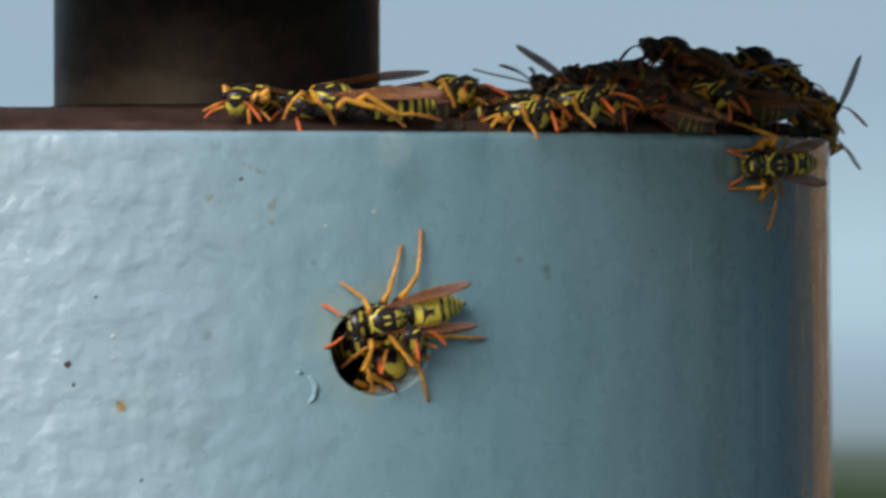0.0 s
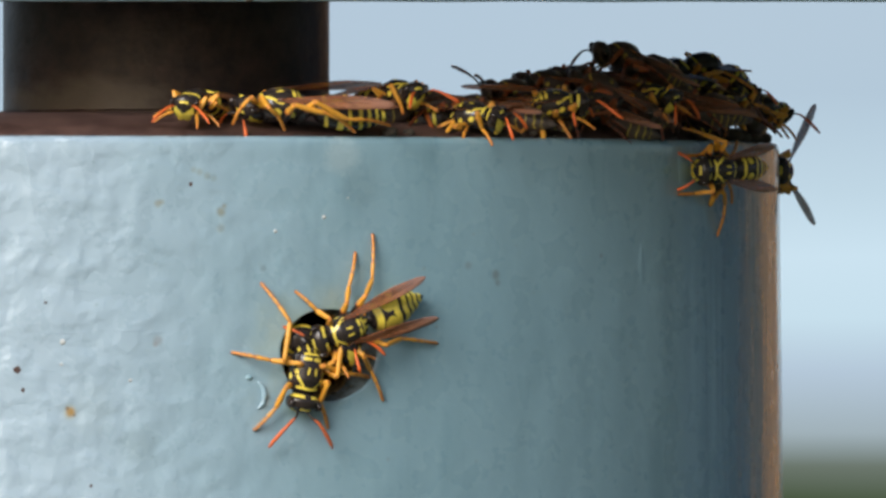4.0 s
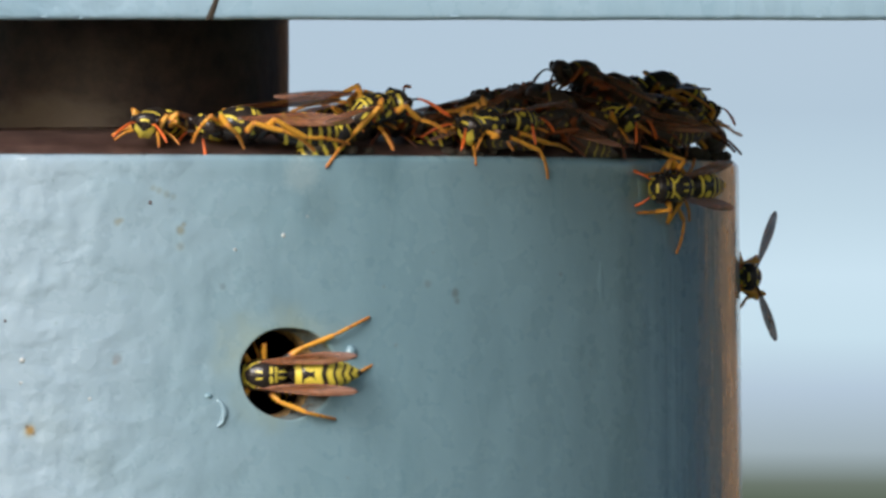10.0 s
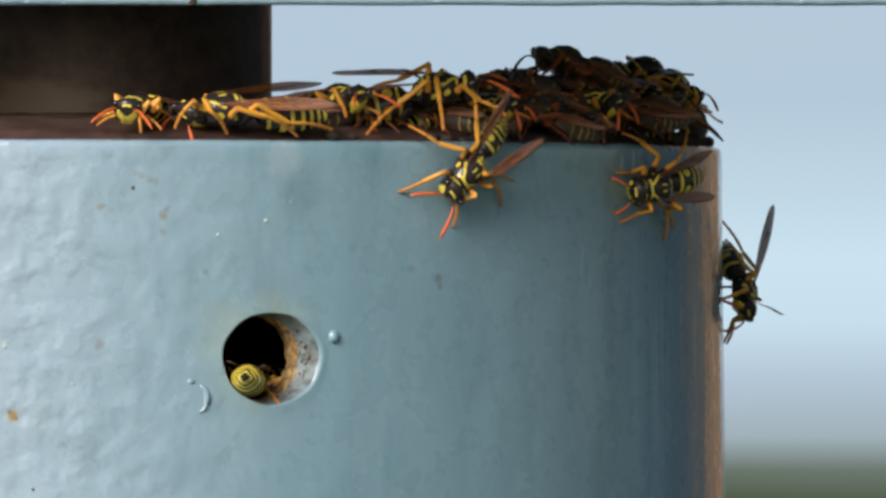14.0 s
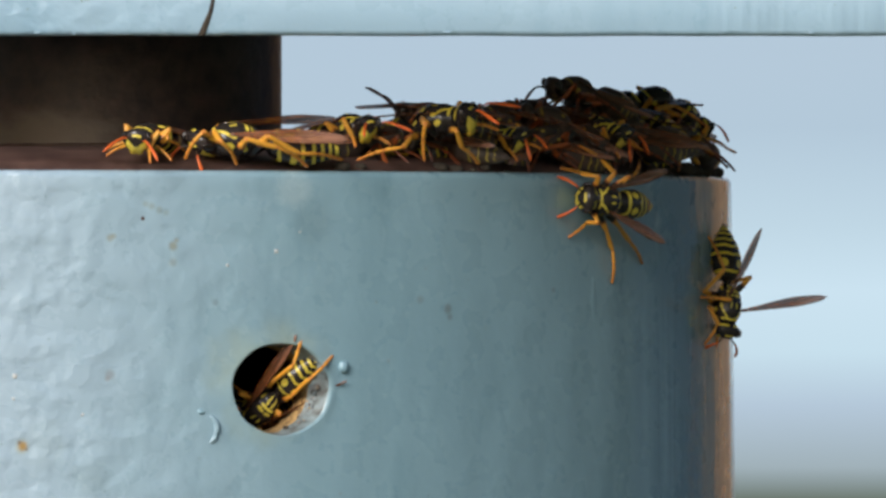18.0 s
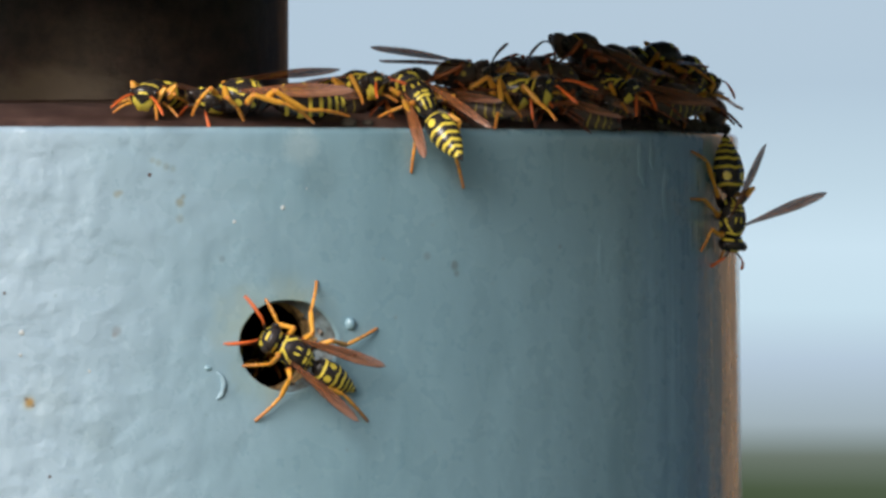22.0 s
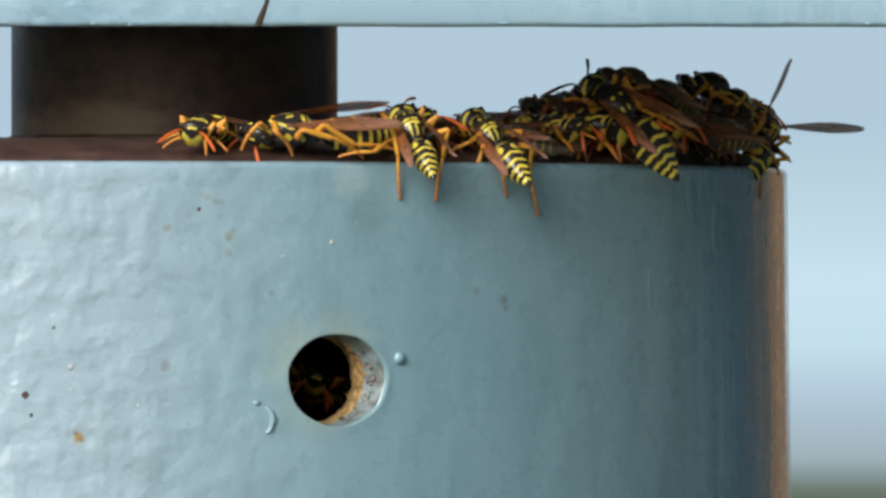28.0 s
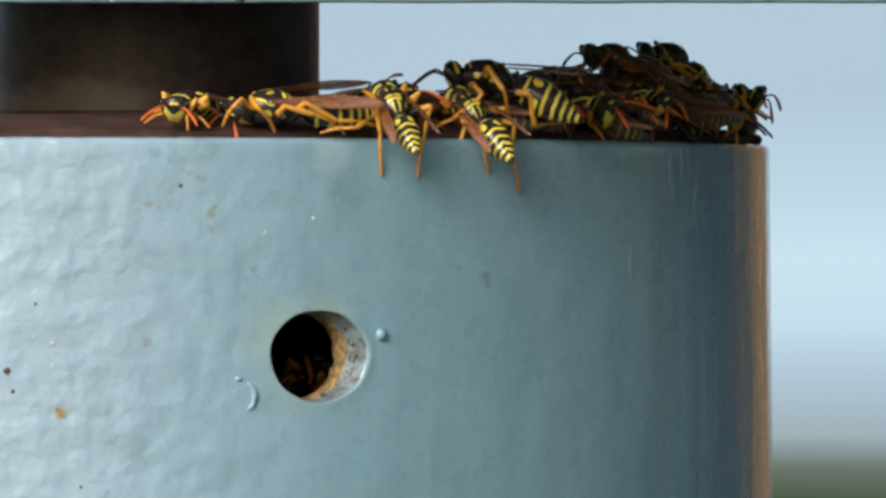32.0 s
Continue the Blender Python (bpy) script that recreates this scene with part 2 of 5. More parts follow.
BODY = pattern_material("black_and_yellow_cuticle", (0.026, 0.020, 0.018), (0.88, 0.69, 0.09), 0.25)
# copy of the cuticle with the heap's shade and glare put into its colour
SHADED_BODY = pattern_material("shaded_brown_cuticle", (0.066, 0.046, 0.036), (0.60, 0.44, 0.07), 0.42)
LEG = leg_material()
FEELER = pattern_material("orange_antenna", (0.020, 0.012, 0.008), (0.72, 0.135, 0.02), 0.42)
EYE_BLACK = plain_material("dark_eye", (0.022, 0.014, 0.012), 0.12)
JAW = plain_material("yellow_mandible", (0.60, 0.40, 0.03), 0.4)
WING = wing_material()


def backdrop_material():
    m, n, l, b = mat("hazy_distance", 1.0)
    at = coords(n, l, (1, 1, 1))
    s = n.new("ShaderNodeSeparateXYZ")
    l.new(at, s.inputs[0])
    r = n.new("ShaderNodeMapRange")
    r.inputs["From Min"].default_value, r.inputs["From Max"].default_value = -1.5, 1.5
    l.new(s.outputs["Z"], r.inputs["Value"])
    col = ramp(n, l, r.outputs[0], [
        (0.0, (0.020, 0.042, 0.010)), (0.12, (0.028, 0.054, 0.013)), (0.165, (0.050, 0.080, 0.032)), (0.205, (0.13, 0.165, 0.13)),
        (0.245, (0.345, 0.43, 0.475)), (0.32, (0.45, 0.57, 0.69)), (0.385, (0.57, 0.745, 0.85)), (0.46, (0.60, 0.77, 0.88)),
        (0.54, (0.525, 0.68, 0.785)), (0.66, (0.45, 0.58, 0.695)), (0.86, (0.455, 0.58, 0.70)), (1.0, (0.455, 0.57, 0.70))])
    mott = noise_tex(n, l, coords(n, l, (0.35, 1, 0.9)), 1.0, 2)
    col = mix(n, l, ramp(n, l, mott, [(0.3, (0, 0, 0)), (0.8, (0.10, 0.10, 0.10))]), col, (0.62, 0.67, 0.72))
    # the sheet glows by itself, with sky, haze and green bank in its colour
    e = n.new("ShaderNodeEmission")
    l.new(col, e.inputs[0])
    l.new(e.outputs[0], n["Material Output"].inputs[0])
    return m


DISTANCE = backdrop_material()


# ---- mesh helpers ----
def mesh_of(name, verts, faces, material, pat=None, smooth=True):
    me = bpy.data.meshes.new(name)
    me.from_pydata([tuple(v) for v in verts], [], faces)
    me.materials.append(material)
    if pat is not None:
        a = me.attributes.new("pat", "FLOAT", "POINT")
        a.data.foreach_set("value", [float(p) for p in pat])
    if smooth:
        me.polygons.foreach_set("use_smooth", [True] * len(me.polygons))
    me.update()
    return me


def part(name, me, parent, label="", at=None):
    ob = new(name, me)
    ob.parent = parent
    if at is not None:
        ob.matrix_basis = at
    return tagged(ob, label=label)


def rings(loops, closed_ends=True):
    """Faces that join loops of equal count, with capped ends."""
    k, faces = len(loops[0]), []
    verts = [p for lp in loops for p in lp]
    for i in range(len(loops) - 1):
        for j in range(k):
            a, b = i * k + j, i * k + (j + 1) % k
            faces.append((a, b, b + k, a + k))
    if closed_ends:
        faces.append(tuple(range(k))[::-1])
        faces.append(tuple(range((len(loops) - 1) * k, len(loops) * k)))
    return verts, faces


def tube(points, radii, sides=8):
    """A tapered tube along a line of points."""
    pts = [Vector(p) for p in points]
    loops = []
    ref = Vector((0.31, 0.2, 0.93))
    for i, p in enumerate(pts):
        d = (pts[min(i + 1, len(pts) - 1)] - pts[max(i - 1, 0)]).normalized()
        u = d.cross(ref).normalized()
        w = d.cross(u)
        loops.append([p + (u * math.cos(a) + w * math.sin(a)) * radii[i] for a in [2 * math.pi * j / sides for j in range(sides)]])
    return rings(loops)


def blob(a, b, c, rnd, material=None):
    v, loops = [], []
    for i in range(1, 6):
        t = math.pi * i / 6
        loops.append([Vector((a * math.sin(t) * math.cos(p), b * math.sin(t) * math.sin(p), c * math.cos(t))) * rnd.uniform(0.9, 1.1)
                      for p in [2 * math.pi * j / 10 for j in range(10)]])
    v, f = rings(loops)
    return mesh_of("blob", v, f, material or PAINT)


# ---- the pipe ----
R = 100.0 * mm         # outer radius of the pipe
CX = -60.9 * mm        # its axis
RIM_Z = 10.45 * mm
HOLE_X, HOLE_Z = -18.5 * mm, -15.6 * mm
BASE_Z = -1.6


def plan(u, v, y):
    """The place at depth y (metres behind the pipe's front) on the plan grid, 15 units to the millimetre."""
    k = (1 + y) / 15 * mm
    return Vector(((u - 784) * k, y, (441 - v) * k))


def on_pipe(u, v, lift):
    """The point of the plan grid on a cylinder lift metres off the pipe, and its angle round the axis."""
    y, r = 0.0, R + lift
    for _ in range(12):
        x = (u - 784) * (1 + y) / 15 * mm - CX
        s = max(-1.0, min(1.0, x / r))
        y = R - r * math.sqrt(max(0.0, 1 - s * s))
    return plan(u, v, y), math.asin(s)


def frame_of(place, fwd, up):
    f = Vector(fwd).normalized()
    u = Vector(up)
    u = (u - f * u.dot(f)).normalized()
    m = Matrix((f, u.cross(f), u)).transposed().to_4x4()
    m.translation = place
    return m


def crawling(u, v, heading, lift=2.2, pitch=0.0, lean=0.0):
    """A pose on the pipe's wall: heading in degrees round from the right, pitch lifts the head."""
    p, a = on_pipe(u, v, lift * mm)
    n = Vector((math.sin(a), -math.cos(a), 0))
    side = Vector((math.cos(a), math.sin(a), 0))
    h = radians(heading)
    f = side * math.cos(h) + Vector((0, 0, 1)) * math.sin(h)
    return frame_of(p, f, n) @ pose(0, 0, 0, lean, -pitch, 0)


def perched(u, v, back, fwd, up):
    """A pose on the top of the pipe, back millimetres behind the near rim."""
    _, a = on_pipe(min(u, 1312), v, 0.0)
    y = R - R * math.cos(a) + back * mm
    return frame_of(plan(u, v, y), fwd, up)


def free(u, v, depth, fwd, up):
    return frame_of(plan(u, v, depth * mm), fwd, up)


def build_pipe():
    pipe = tagged(new("steel_pipe"), "upright blue-grey painted steel pipe with a small drilled hole", "pipe")
    step = 18 * mm / 16
    s0, z0 = math.asin((HOLE_X - CX) / R) * R, HOLE_Z
    half = 9 * mm
    n_round = int(round((2 * math.pi * R - 2 * half) / step))
    s_lines = [s0 - half + i * step for i in range(17)]
    s_lines += [s0 + half + (2 * math.pi * R - 2 * half) * i / n_round for i in range(1, n_round)]
    z_in = [z0 - half + i * step for i in range(17)]
    z_hi = [z0 + half + (RIM_Z - 0.9 * mm - z0 - half) * i / 14 for i in range(1, 15)]
    z_lo = [BASE_Z, -0.5, -0.2, -0.12] + [-0.09 + ((z0 - half) + 0.09) * i / 24 for i in range(24)]
    z_lines = z_lo + z_in + z_hi

    def at(s, z, out=0.0):
        a = s / R
        out += 0.012 * (RIM_Z - max(z, -0.05)) * max(0.0, math.sin(a)) ** 4      # the far side bulges a little towards its foot
        return Vector((CX + (R + out) * math.sin(a), R - (R + out) * math.cos(a), z))

    verts, faces, index = [], [], {}

    def vert(i, j):
        i %= len(s_lines)
        if (i, j) not in index:
            index[i, j] = len(verts)
            verts.append(at(s_lines[i], z_lines[j]))
        return index[i, j]

    jl = len(z_lo)
    for i in range(len(s_lines)):
        for j in range(len(z_lines) - 1):
            if i < 16 and jl <= j < jl + 16:
                continue
            faces.append((vert(i, j), vert(i + 1, j), vert(i + 1, j + 1), vert(i, j + 1)))
    # rounded lip of the rim
    last = [vert(i, len(z_lines) - 1) for i in range(len(s_lines))]
    for drop, rise in ((0.05, 0.35), (0.3, 0.75), (0.8, 0.95), (1.6, 1.0)):
        row = []
        for s in s_lines:
            row.append(len(verts))
            verts.append(at(s, RIM_Z + (rise - 1.0) * mm * 0.9, -drop * mm))
        for i in range(len(row)):
            k = (i + 1) % len(row)
            faces.append((last[i], last[k], row[k], row[i]))
        last = row
    # from the square round the hole in to the hole's painted lip
    edge = [(i, jl) for i in range(16)] + [(16, jl + i) for i in range(16)]
    edge += [(16 - i, jl + 16) for i in range(16)] + [(0, jl + 16 - i) for i in range(16)]
    loop = [vert(i, j) for i, j in edge]
    square = [Vector((s_lines[i] - s0, z_lines[j] - z0)) for i, j in edge]
    ang = [math.atan2(q.y, q.x) for q in square]
    lip = []
    shape = [(7.9, 0.5, 0.0, 0.3, 0.90), (7.3, 0.95, 0.03, 0.0, 0.86), (6.8, 1.12, 0.10, 0.0, 0.83), (6.5, 1.07, 0.10, 0.0, 0.845),
             (6.3, 0.98, -0.15, 0.0, 0.87), (5.95, 0.72, -0.95, 0.0, 0.90), (5.6, 0.42, -1.6, 0.0, 0.945), (5.3, 0.2, -2.1, 0.0, 0.985)]
    for r, shift, out, blend, tall in shape:
        row = []
        for q, a in zip(square, ang):
            wob = 1 + 0.012 * math.sin(3 * a + 0.6) + 0.008 * math.sin(7 * a)
            c = Vector((math.cos(a) * r * wob * mm + shift * mm, math.sin(a) * r * tall * wob * mm))
            c = c.lerp(q, blend)
            row.append(len(verts))
            verts.append(at(s0 + c.x, z0 + c.y, out * mm))
        for i in range(64):
            k = (i + 1) % 64
            (faces if r > 6.1 else lip).append((loop[i], loop[k], row[k], row[i]))
        loop = row
    used = sorted({i for q in lip for i in q})
    where = {k: i for i, k in enumerate(used)}
    part("hole_lip", mesh_of("hole_lip", [verts[k] for k in used], [tuple(where[i] for i in q) for q in lip], LIP), pipe, "scuffed grey lip of the drilled hole")
    verts = verts[:used[64]]
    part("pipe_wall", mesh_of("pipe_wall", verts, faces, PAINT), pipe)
    # rusty bore of the hole, leaning inward
    loops = []
    for depth, shift, r in ((-2.0, 0.2, 5.34), (-2.4, 0.15, 5.24), (-2.9, 0.1, 5.18), (-3.5, 0.05, 5.22), (-4.2, 0.0, 5.16), (-4.8, 0.0, 5.24), (-5.0, 0.0, 5.5)):
        lp = []
        for i in range(64):
            a = ang[i]
            w = 1 + 0.06 * noise.noise(Vector((math.cos(a) * 6, math.sin(a) * 6, depth * 1.4)))
            lp.append(at(s0 + (math.cos(a) * r * w + shift) * mm, z0 + math.sin(a) * r * 0.985 * w * mm, depth * mm))
        loops.append(lp)
    v, f = rings(loops, False)
    part("hole_bore", mesh_of("hole_bore", v, f, RUST_HOLE), pipe, "orange rust inside the drilled hole")
    rnd = random.Random(21)
    for i in range(46):
        a = radians(rnd.gauss(-15, 38))
        w = rnd.choice((0.06, 0.08, 0.10, 0.13, 0.2)) * rnd.uniform(0.8, 1.2) * mm
        r = 5.2 + abs(rnd.gauss(0, 0.42))
        part("rust_crumb", blob(w * rnd.uniform(0.9, 2.0), w, w * rnd.uniform(0.8, 2.0), rnd, rnd.choice((RUST_HOLE, RUST_RIM, CRUMB, LIP, WORN))), pipe, "",
             Matrix.Translation(at(s0 + (math.cos(a) * r + 0.3) * mm, z0 + math.sin(a) * r * 0.96 * mm, -(2.1 - (r - 5.3) * 1.7) * mm)))
    # inner face of the wall, left open round the bore
    v, f = [], []
    k, zs = 96, [BASE_Z, -0.06, z0 - 7.5 * mm, z0 + 7.5 * mm, RIM_Z]
    for z in zs:
        for i in range(k):
            v.append(at(R * 2 * math.pi * i / k, z, -5.0 * mm))
    for j in range(len(zs) - 1):
        for i in range(k):
            s = (R - 5.0 * mm) * math.sin(2 * math.pi * (i + 0.5) / k)
            if j == 2 and math.cos(2 * math.pi * i / k) > 0 and abs(s - (HOLE_X - CX)) < 9 * mm:
                continue
            a, b = j * k + i, j * k + (i + 1) % k
            f.append((b, a, a + k, b + k))
    part("inner_wall", mesh_of("inner_wall", v, f, INNER), pipe, "dark rusty inside of the pipe")
    # rusty cap: a weld that slopes up from the lip to a flat plate
    prof = [(1.5, 0.02), (2.2, 0.5), (3.2, 1.1), (4.4, 1.55), (6.0, 1.9), (9.0, 2.5), (14.0, 3.1), (20.0, 3.3), (60.0, 3.3), (99.9, 3.3)]
    loops = []
    for d, h in prof:
        lp = []
        for i in range(220):
            a = 2 * math.pi * i / 220
            w = 0.18 * noise.noise(Vector((math.cos(a) * 14, math.sin(a) * 14, d * 0.5))) if 0.1 < h < 3 else 0
            r = R - d * mm
            lp.append(Vector((CX + r * math.sin(a), R - r * math.cos(a), RIM_Z - 0.3 * mm + (h + w) * mm)))
        loops.append(lp)
    v, f = rings(loops, False)
    part("cap", mesh_of("cap", v, f, RUST_RIM), pipe, "brown rusty cap welded on the pipe")
    return pipe


PIPE = build_pipe()
CAP_Z = RIM_Z + 3.0 * mm


def build_pin():
    pin = tagged(new("steel_pin"), "dark rusty round pin standing on the capped pipe", "pin")
    c, r = plan(224, 250, 0.042), 20.4 * mm
    loops = []
    for z, k in ((CAP_Z - 0.4 * mm, 1.0), (CAP_Z + 0.3 * mm, 1.0), (CAP_Z + 5 * mm, 1.0), (CAP_Z + 10 * mm, 1.0), (40.0 * mm, 1.0)):
        loops.append([Vector((c.x + r * k * math.sin(a), 0.042 + r + r * k * -math.cos(a) - 2 * mm, z)) for a in [2 * math.pi * i / 96 for i in range(96)]])
    v, f = rings(loops)
    part("shaft", mesh_of("shaft", v, f, PIN_STEEL), pin)
    # bead of weld round the pin's foot
    loops = []
    for i in range(121):
        a = 2 * math.pi * i / 120
        w = 0.34 + 0.10 * noise.noise(Vector((math.cos(a) * 9, math.sin(a) * 9, 0)))
        k = r + 0.05 * mm
        loops.append([Vector((c.x + (k + w * mm * math.cos(q)) * math.sin(a), 0.042 + r - 2 * mm - (k + w * mm * math.cos(q)) * math.cos(a), CAP_Z + 0.32 * mm + w * mm * math.sin(q))) for q in [2 * math.pi * j / 8 for j in range(8)]])
    v, f = rings(loops, False)
    part("weld_bead", mesh_of("weld_bead", v, f, RUST_RIM), pin, "rusty bead of weld")
    return pin


def build_beam():
    beam = tagged(new("crossbar"), "pale blue-grey painted steel crossbar resting on the pin", "bar")
    y0, y1, z0, z1 = 3 * mm, 7 * mm, 26.35 * mm, 66 * mm
    prof = [(y0 + 0.7 * mm, z0 + 0.02 * mm), (y0 + 0.25 * mm, z0 + 0.15 * mm), (y0, z0 + 0.6 * mm), (y0, z0 + 4 * mm), (y0, z0 + 12 * mm), (y0 + 0.2 * mm, z1 - 1 * mm), (y0 + 1.2 * mm, z1),
            (y1 - 1 * mm, z1), (y1, z1 - 1 * mm), (y1, z0 + 1 * mm), (y1 - 1 * mm, z0)]
    loops = []
    for i in range(121):
        x = (-180 + 3 * i) * mm
        w = 0.10 * mm * noise.noise(Vector((x * 90, 0.3, 0)))
        loops.append([Vector((x, y, z + (w if z < z0 + mm else 0))) for y, z in prof])
    v, f = rings(loops)
    part("bar_body", mesh_of("bar_body", v, f, BAR_PAINT), beam)
    # unseen plate, added to rest on the pin and shade the rim
    rows = []
    for y, z in ((7 * mm, 40 * mm), (90 * mm, 40 * mm), (90 * mm, 66 * mm), (7 * mm, 66 * mm)):
        rows.append((y, z))
    v, f = rings([[Vector((x, y, z)) for y, z in rows] for x in (-180 * mm, 180 * mm)])
    part("top_plate", mesh_of("top_plate", v, f, BAR_PAINT, smooth=False), beam, "unseen top plate added behind the bar to shade the rim")
    # open seam with a dark, tapering gap
    line = [plan(380, 47, y0), plan(385, 36, y0), plan(391, 20, y0), plan(397, 4, y0), plan(404, -30, y0), plan(412, -80, y0)]
    v, f = [], []
    for p, w in zip(line, (0.42, 0.42, 0.36, 0.26, 0.2, 0.14)):
        v += [p + Vector((-w * mm, -0.05 * mm, 0)), p + Vector((w * mm, -0.05 * mm, 0)), p + Vector((w * mm, 0.3 * mm, 0)), p + Vector((-w * mm, 0.3 * mm, 0))]
    for i in range(len(line) - 1):
        for j in range(4):
            a, b = i * 4 + j, i * 4 + (j + 1) % 4
            f.append((a, b, b + 4, a + 4))
    part("seam", mesh_of("seam", v, f, CRUMB), beam, "dark open seam in the paint")
    # hardened paint drips along the lower edge
    rnd = random.Random(5)
    for u, v_, w in ((815, 41, 9), (1460, 42, 5), (90, 42, 6), (155, 44, 4)):
        part("paint_drip", blob(w / 17 * mm, 0.07 * mm, 0.13 * mm, rnd, BAR_PAINT), beam, "", Matrix.Translation(plan(u, v_, y0)))
    for u, v_, w in ((935, -50, 4), (930, -40, 3), (1000, -58, 3)):
        part("chip", blob(w / 15 * mm, 0.1 * mm, w / 13 * mm, rnd, CHALK), beam, "", Matrix.Translation(plan(u, v_, y0)))
    return beam


def on_wall(u, v, out=0.0):
    p, a = on_pipe(u, v, out * mm)
    m = Matrix.Translation(p) @ Matrix.Rotation(a, 4, "Z")
    return m


def patch(name, u, v, w, h, turn, material, rnd, label="", thick=0.0):
    """A thin uneven film that follows the pipe's wall."""
    verts, faces = [], []
    n = 14
    prof = [(0.0, 0.02), (0.3, 0.02), (0.6, 0.02), (0.9, 0.012), (1.0, -0.01)]
    wob = [rnd.uniform(0.7, 1.15) for _ in range(n)]
    for r, out in prof[1:]:
        for i in range(n):
            a = 2 * math.pi * i / n
            x, y = math.cos(a) * r * w * wob[i], math.sin(a) * r * h * wob[i]
            c, s = math.cos(radians(turn)), math.sin(radians(turn))
            p, _ = on_pipe(u + x * c - y * s, v - x * s - y * c, (out + 0.01 + (thick * (1 - r * r) if thick else 0.0)) * mm)
            verts.append(p)
    k = len(prof) - 1
    for j in range(k - 1):
        for i in range(n):
            a, b = j * n + i, j * n + (i + 1) % n
            faces.append((a, a + n, b + n, b))
    faces.append(tuple(range(n)))
    ob = part(name, mesh_of(name, verts, faces, material), PIPE, label)
    return ob


def build_marks():
    rnd = random.Random(11)
    # bead of hardened paint beside the hole, a curled flake, pits, stains
    part("paint_bead", blob(0.75 * mm, 0.55 * mm, 0.78 * mm, rnd), PIPE, "hardened bead of paint", on_wall(632, 634, 0.05))
    pts = []
    for i in range(11):
        a = radians(-75 + 150 * i / 10)
        p, _ = on_pipe(391 + 17 * math.cos(a), 744 - 24 * math.sin(a), 0.08 * mm)
        pts.append(p)
    v, f = tube(pts, [0.12 * mm + 0.26 * mm * math.sin(math.pi * i / 10) for i in range(11)], 8)
    part("paint_curl", mesh_of("paint_curl", v, f, PAINT), PIPE, "curled flake of paint")
    part("paint_bump", blob(0.5 * mm, 0.25 * mm, 0.35 * mm, rnd), PIPE, "", on_wall(380, 713, 0.0))
    for u, v_, w in ((513, 429, 4.2), (427, 454, 3.2), (170, 718, 3), (50, 650, 5), (555, 395, 2), (48, 690, 3)):
        part("fleck", blob(w / 15 * mm, 0.12 * mm, w / 15 * mm, rnd, CHALK), PIPE, "bare white fleck", on_wall(u, v_, 0.0))
    for u, v_, w, tn in ((60, 634, 46, 1), (150, 630, 50, -2), (215, 634, 22, 3), (20, 700, 30, -6), (150, 470, 40, 14), (90, 560, 34, -10)):
        patch("paint_ridge", u, v_, w, 1.6, tn, PAINT, rnd)
    for u, v_, w, h, tn in ((853, 480, 3, 3, 0), (978, 765, 3, 6, 0), (948, 710, 3, 4, 0), (690, 520, 3, 5, 30)):
        patch("smear", u, v_, w * 0.8, h * 0.8, tn, SMEAR, rnd)
    for u, v_, w in ((277, 371, 4), (20, 580, 3), (-30, 700, 7), (-20, 735, 4), (100, 905, 3)):
        patch("rust_pit", u, v_, w, w, 0, RUST_RIM, rnd, "small rusty pit")
    for u, v_, w, h in ((1148, 350, 10, 52), (1166, 332, 6, 34), (1190, 420, 7, 66), (1075, 520, 9, 60)):
        patch("paint_sag", u, v_, w, h, 2, PAINT, rnd, "", 0.10)
    # rust specks round the hole's edge
    for u, v_, w in ((549, 588, 5), (556, 596, 4), (470, 598, 3), (466, 610, 3)):
        part("hole_crumb", blob(w / 15 * mm, 0.3 * mm, w / 15 * mm, rnd, RUST_RIM if u > 560 else CRUMB), PIPE, "", on_wall(u, v_, -0.25))
    # dark nest crumbs at the rim's far corner and under the swarm
    for i in range(46):
        u = rnd.uniform(1225, 1309) if i < 22 else rnd.uniform(560, 1240)
        _, a = on_pipe(u, 280, 0)
        d = rnd.uniform(1.0, 4.0) * mm
        w = (rnd.uniform(0.45, 1.05) if u > 1255 else rnd.uniform(0.25, 0.75)) * mm
        p = Vector((CX + (R - d) * math.sin(a), R - (R - d) * math.cos(a), RIM_Z + rnd.uniform(0.0, 0.4) * mm + w * 0.4))
        part("nest_crumb", blob(w * 1.5, w, w, rnd, CRUMB), PIPE, "", Matrix.Translation(p))


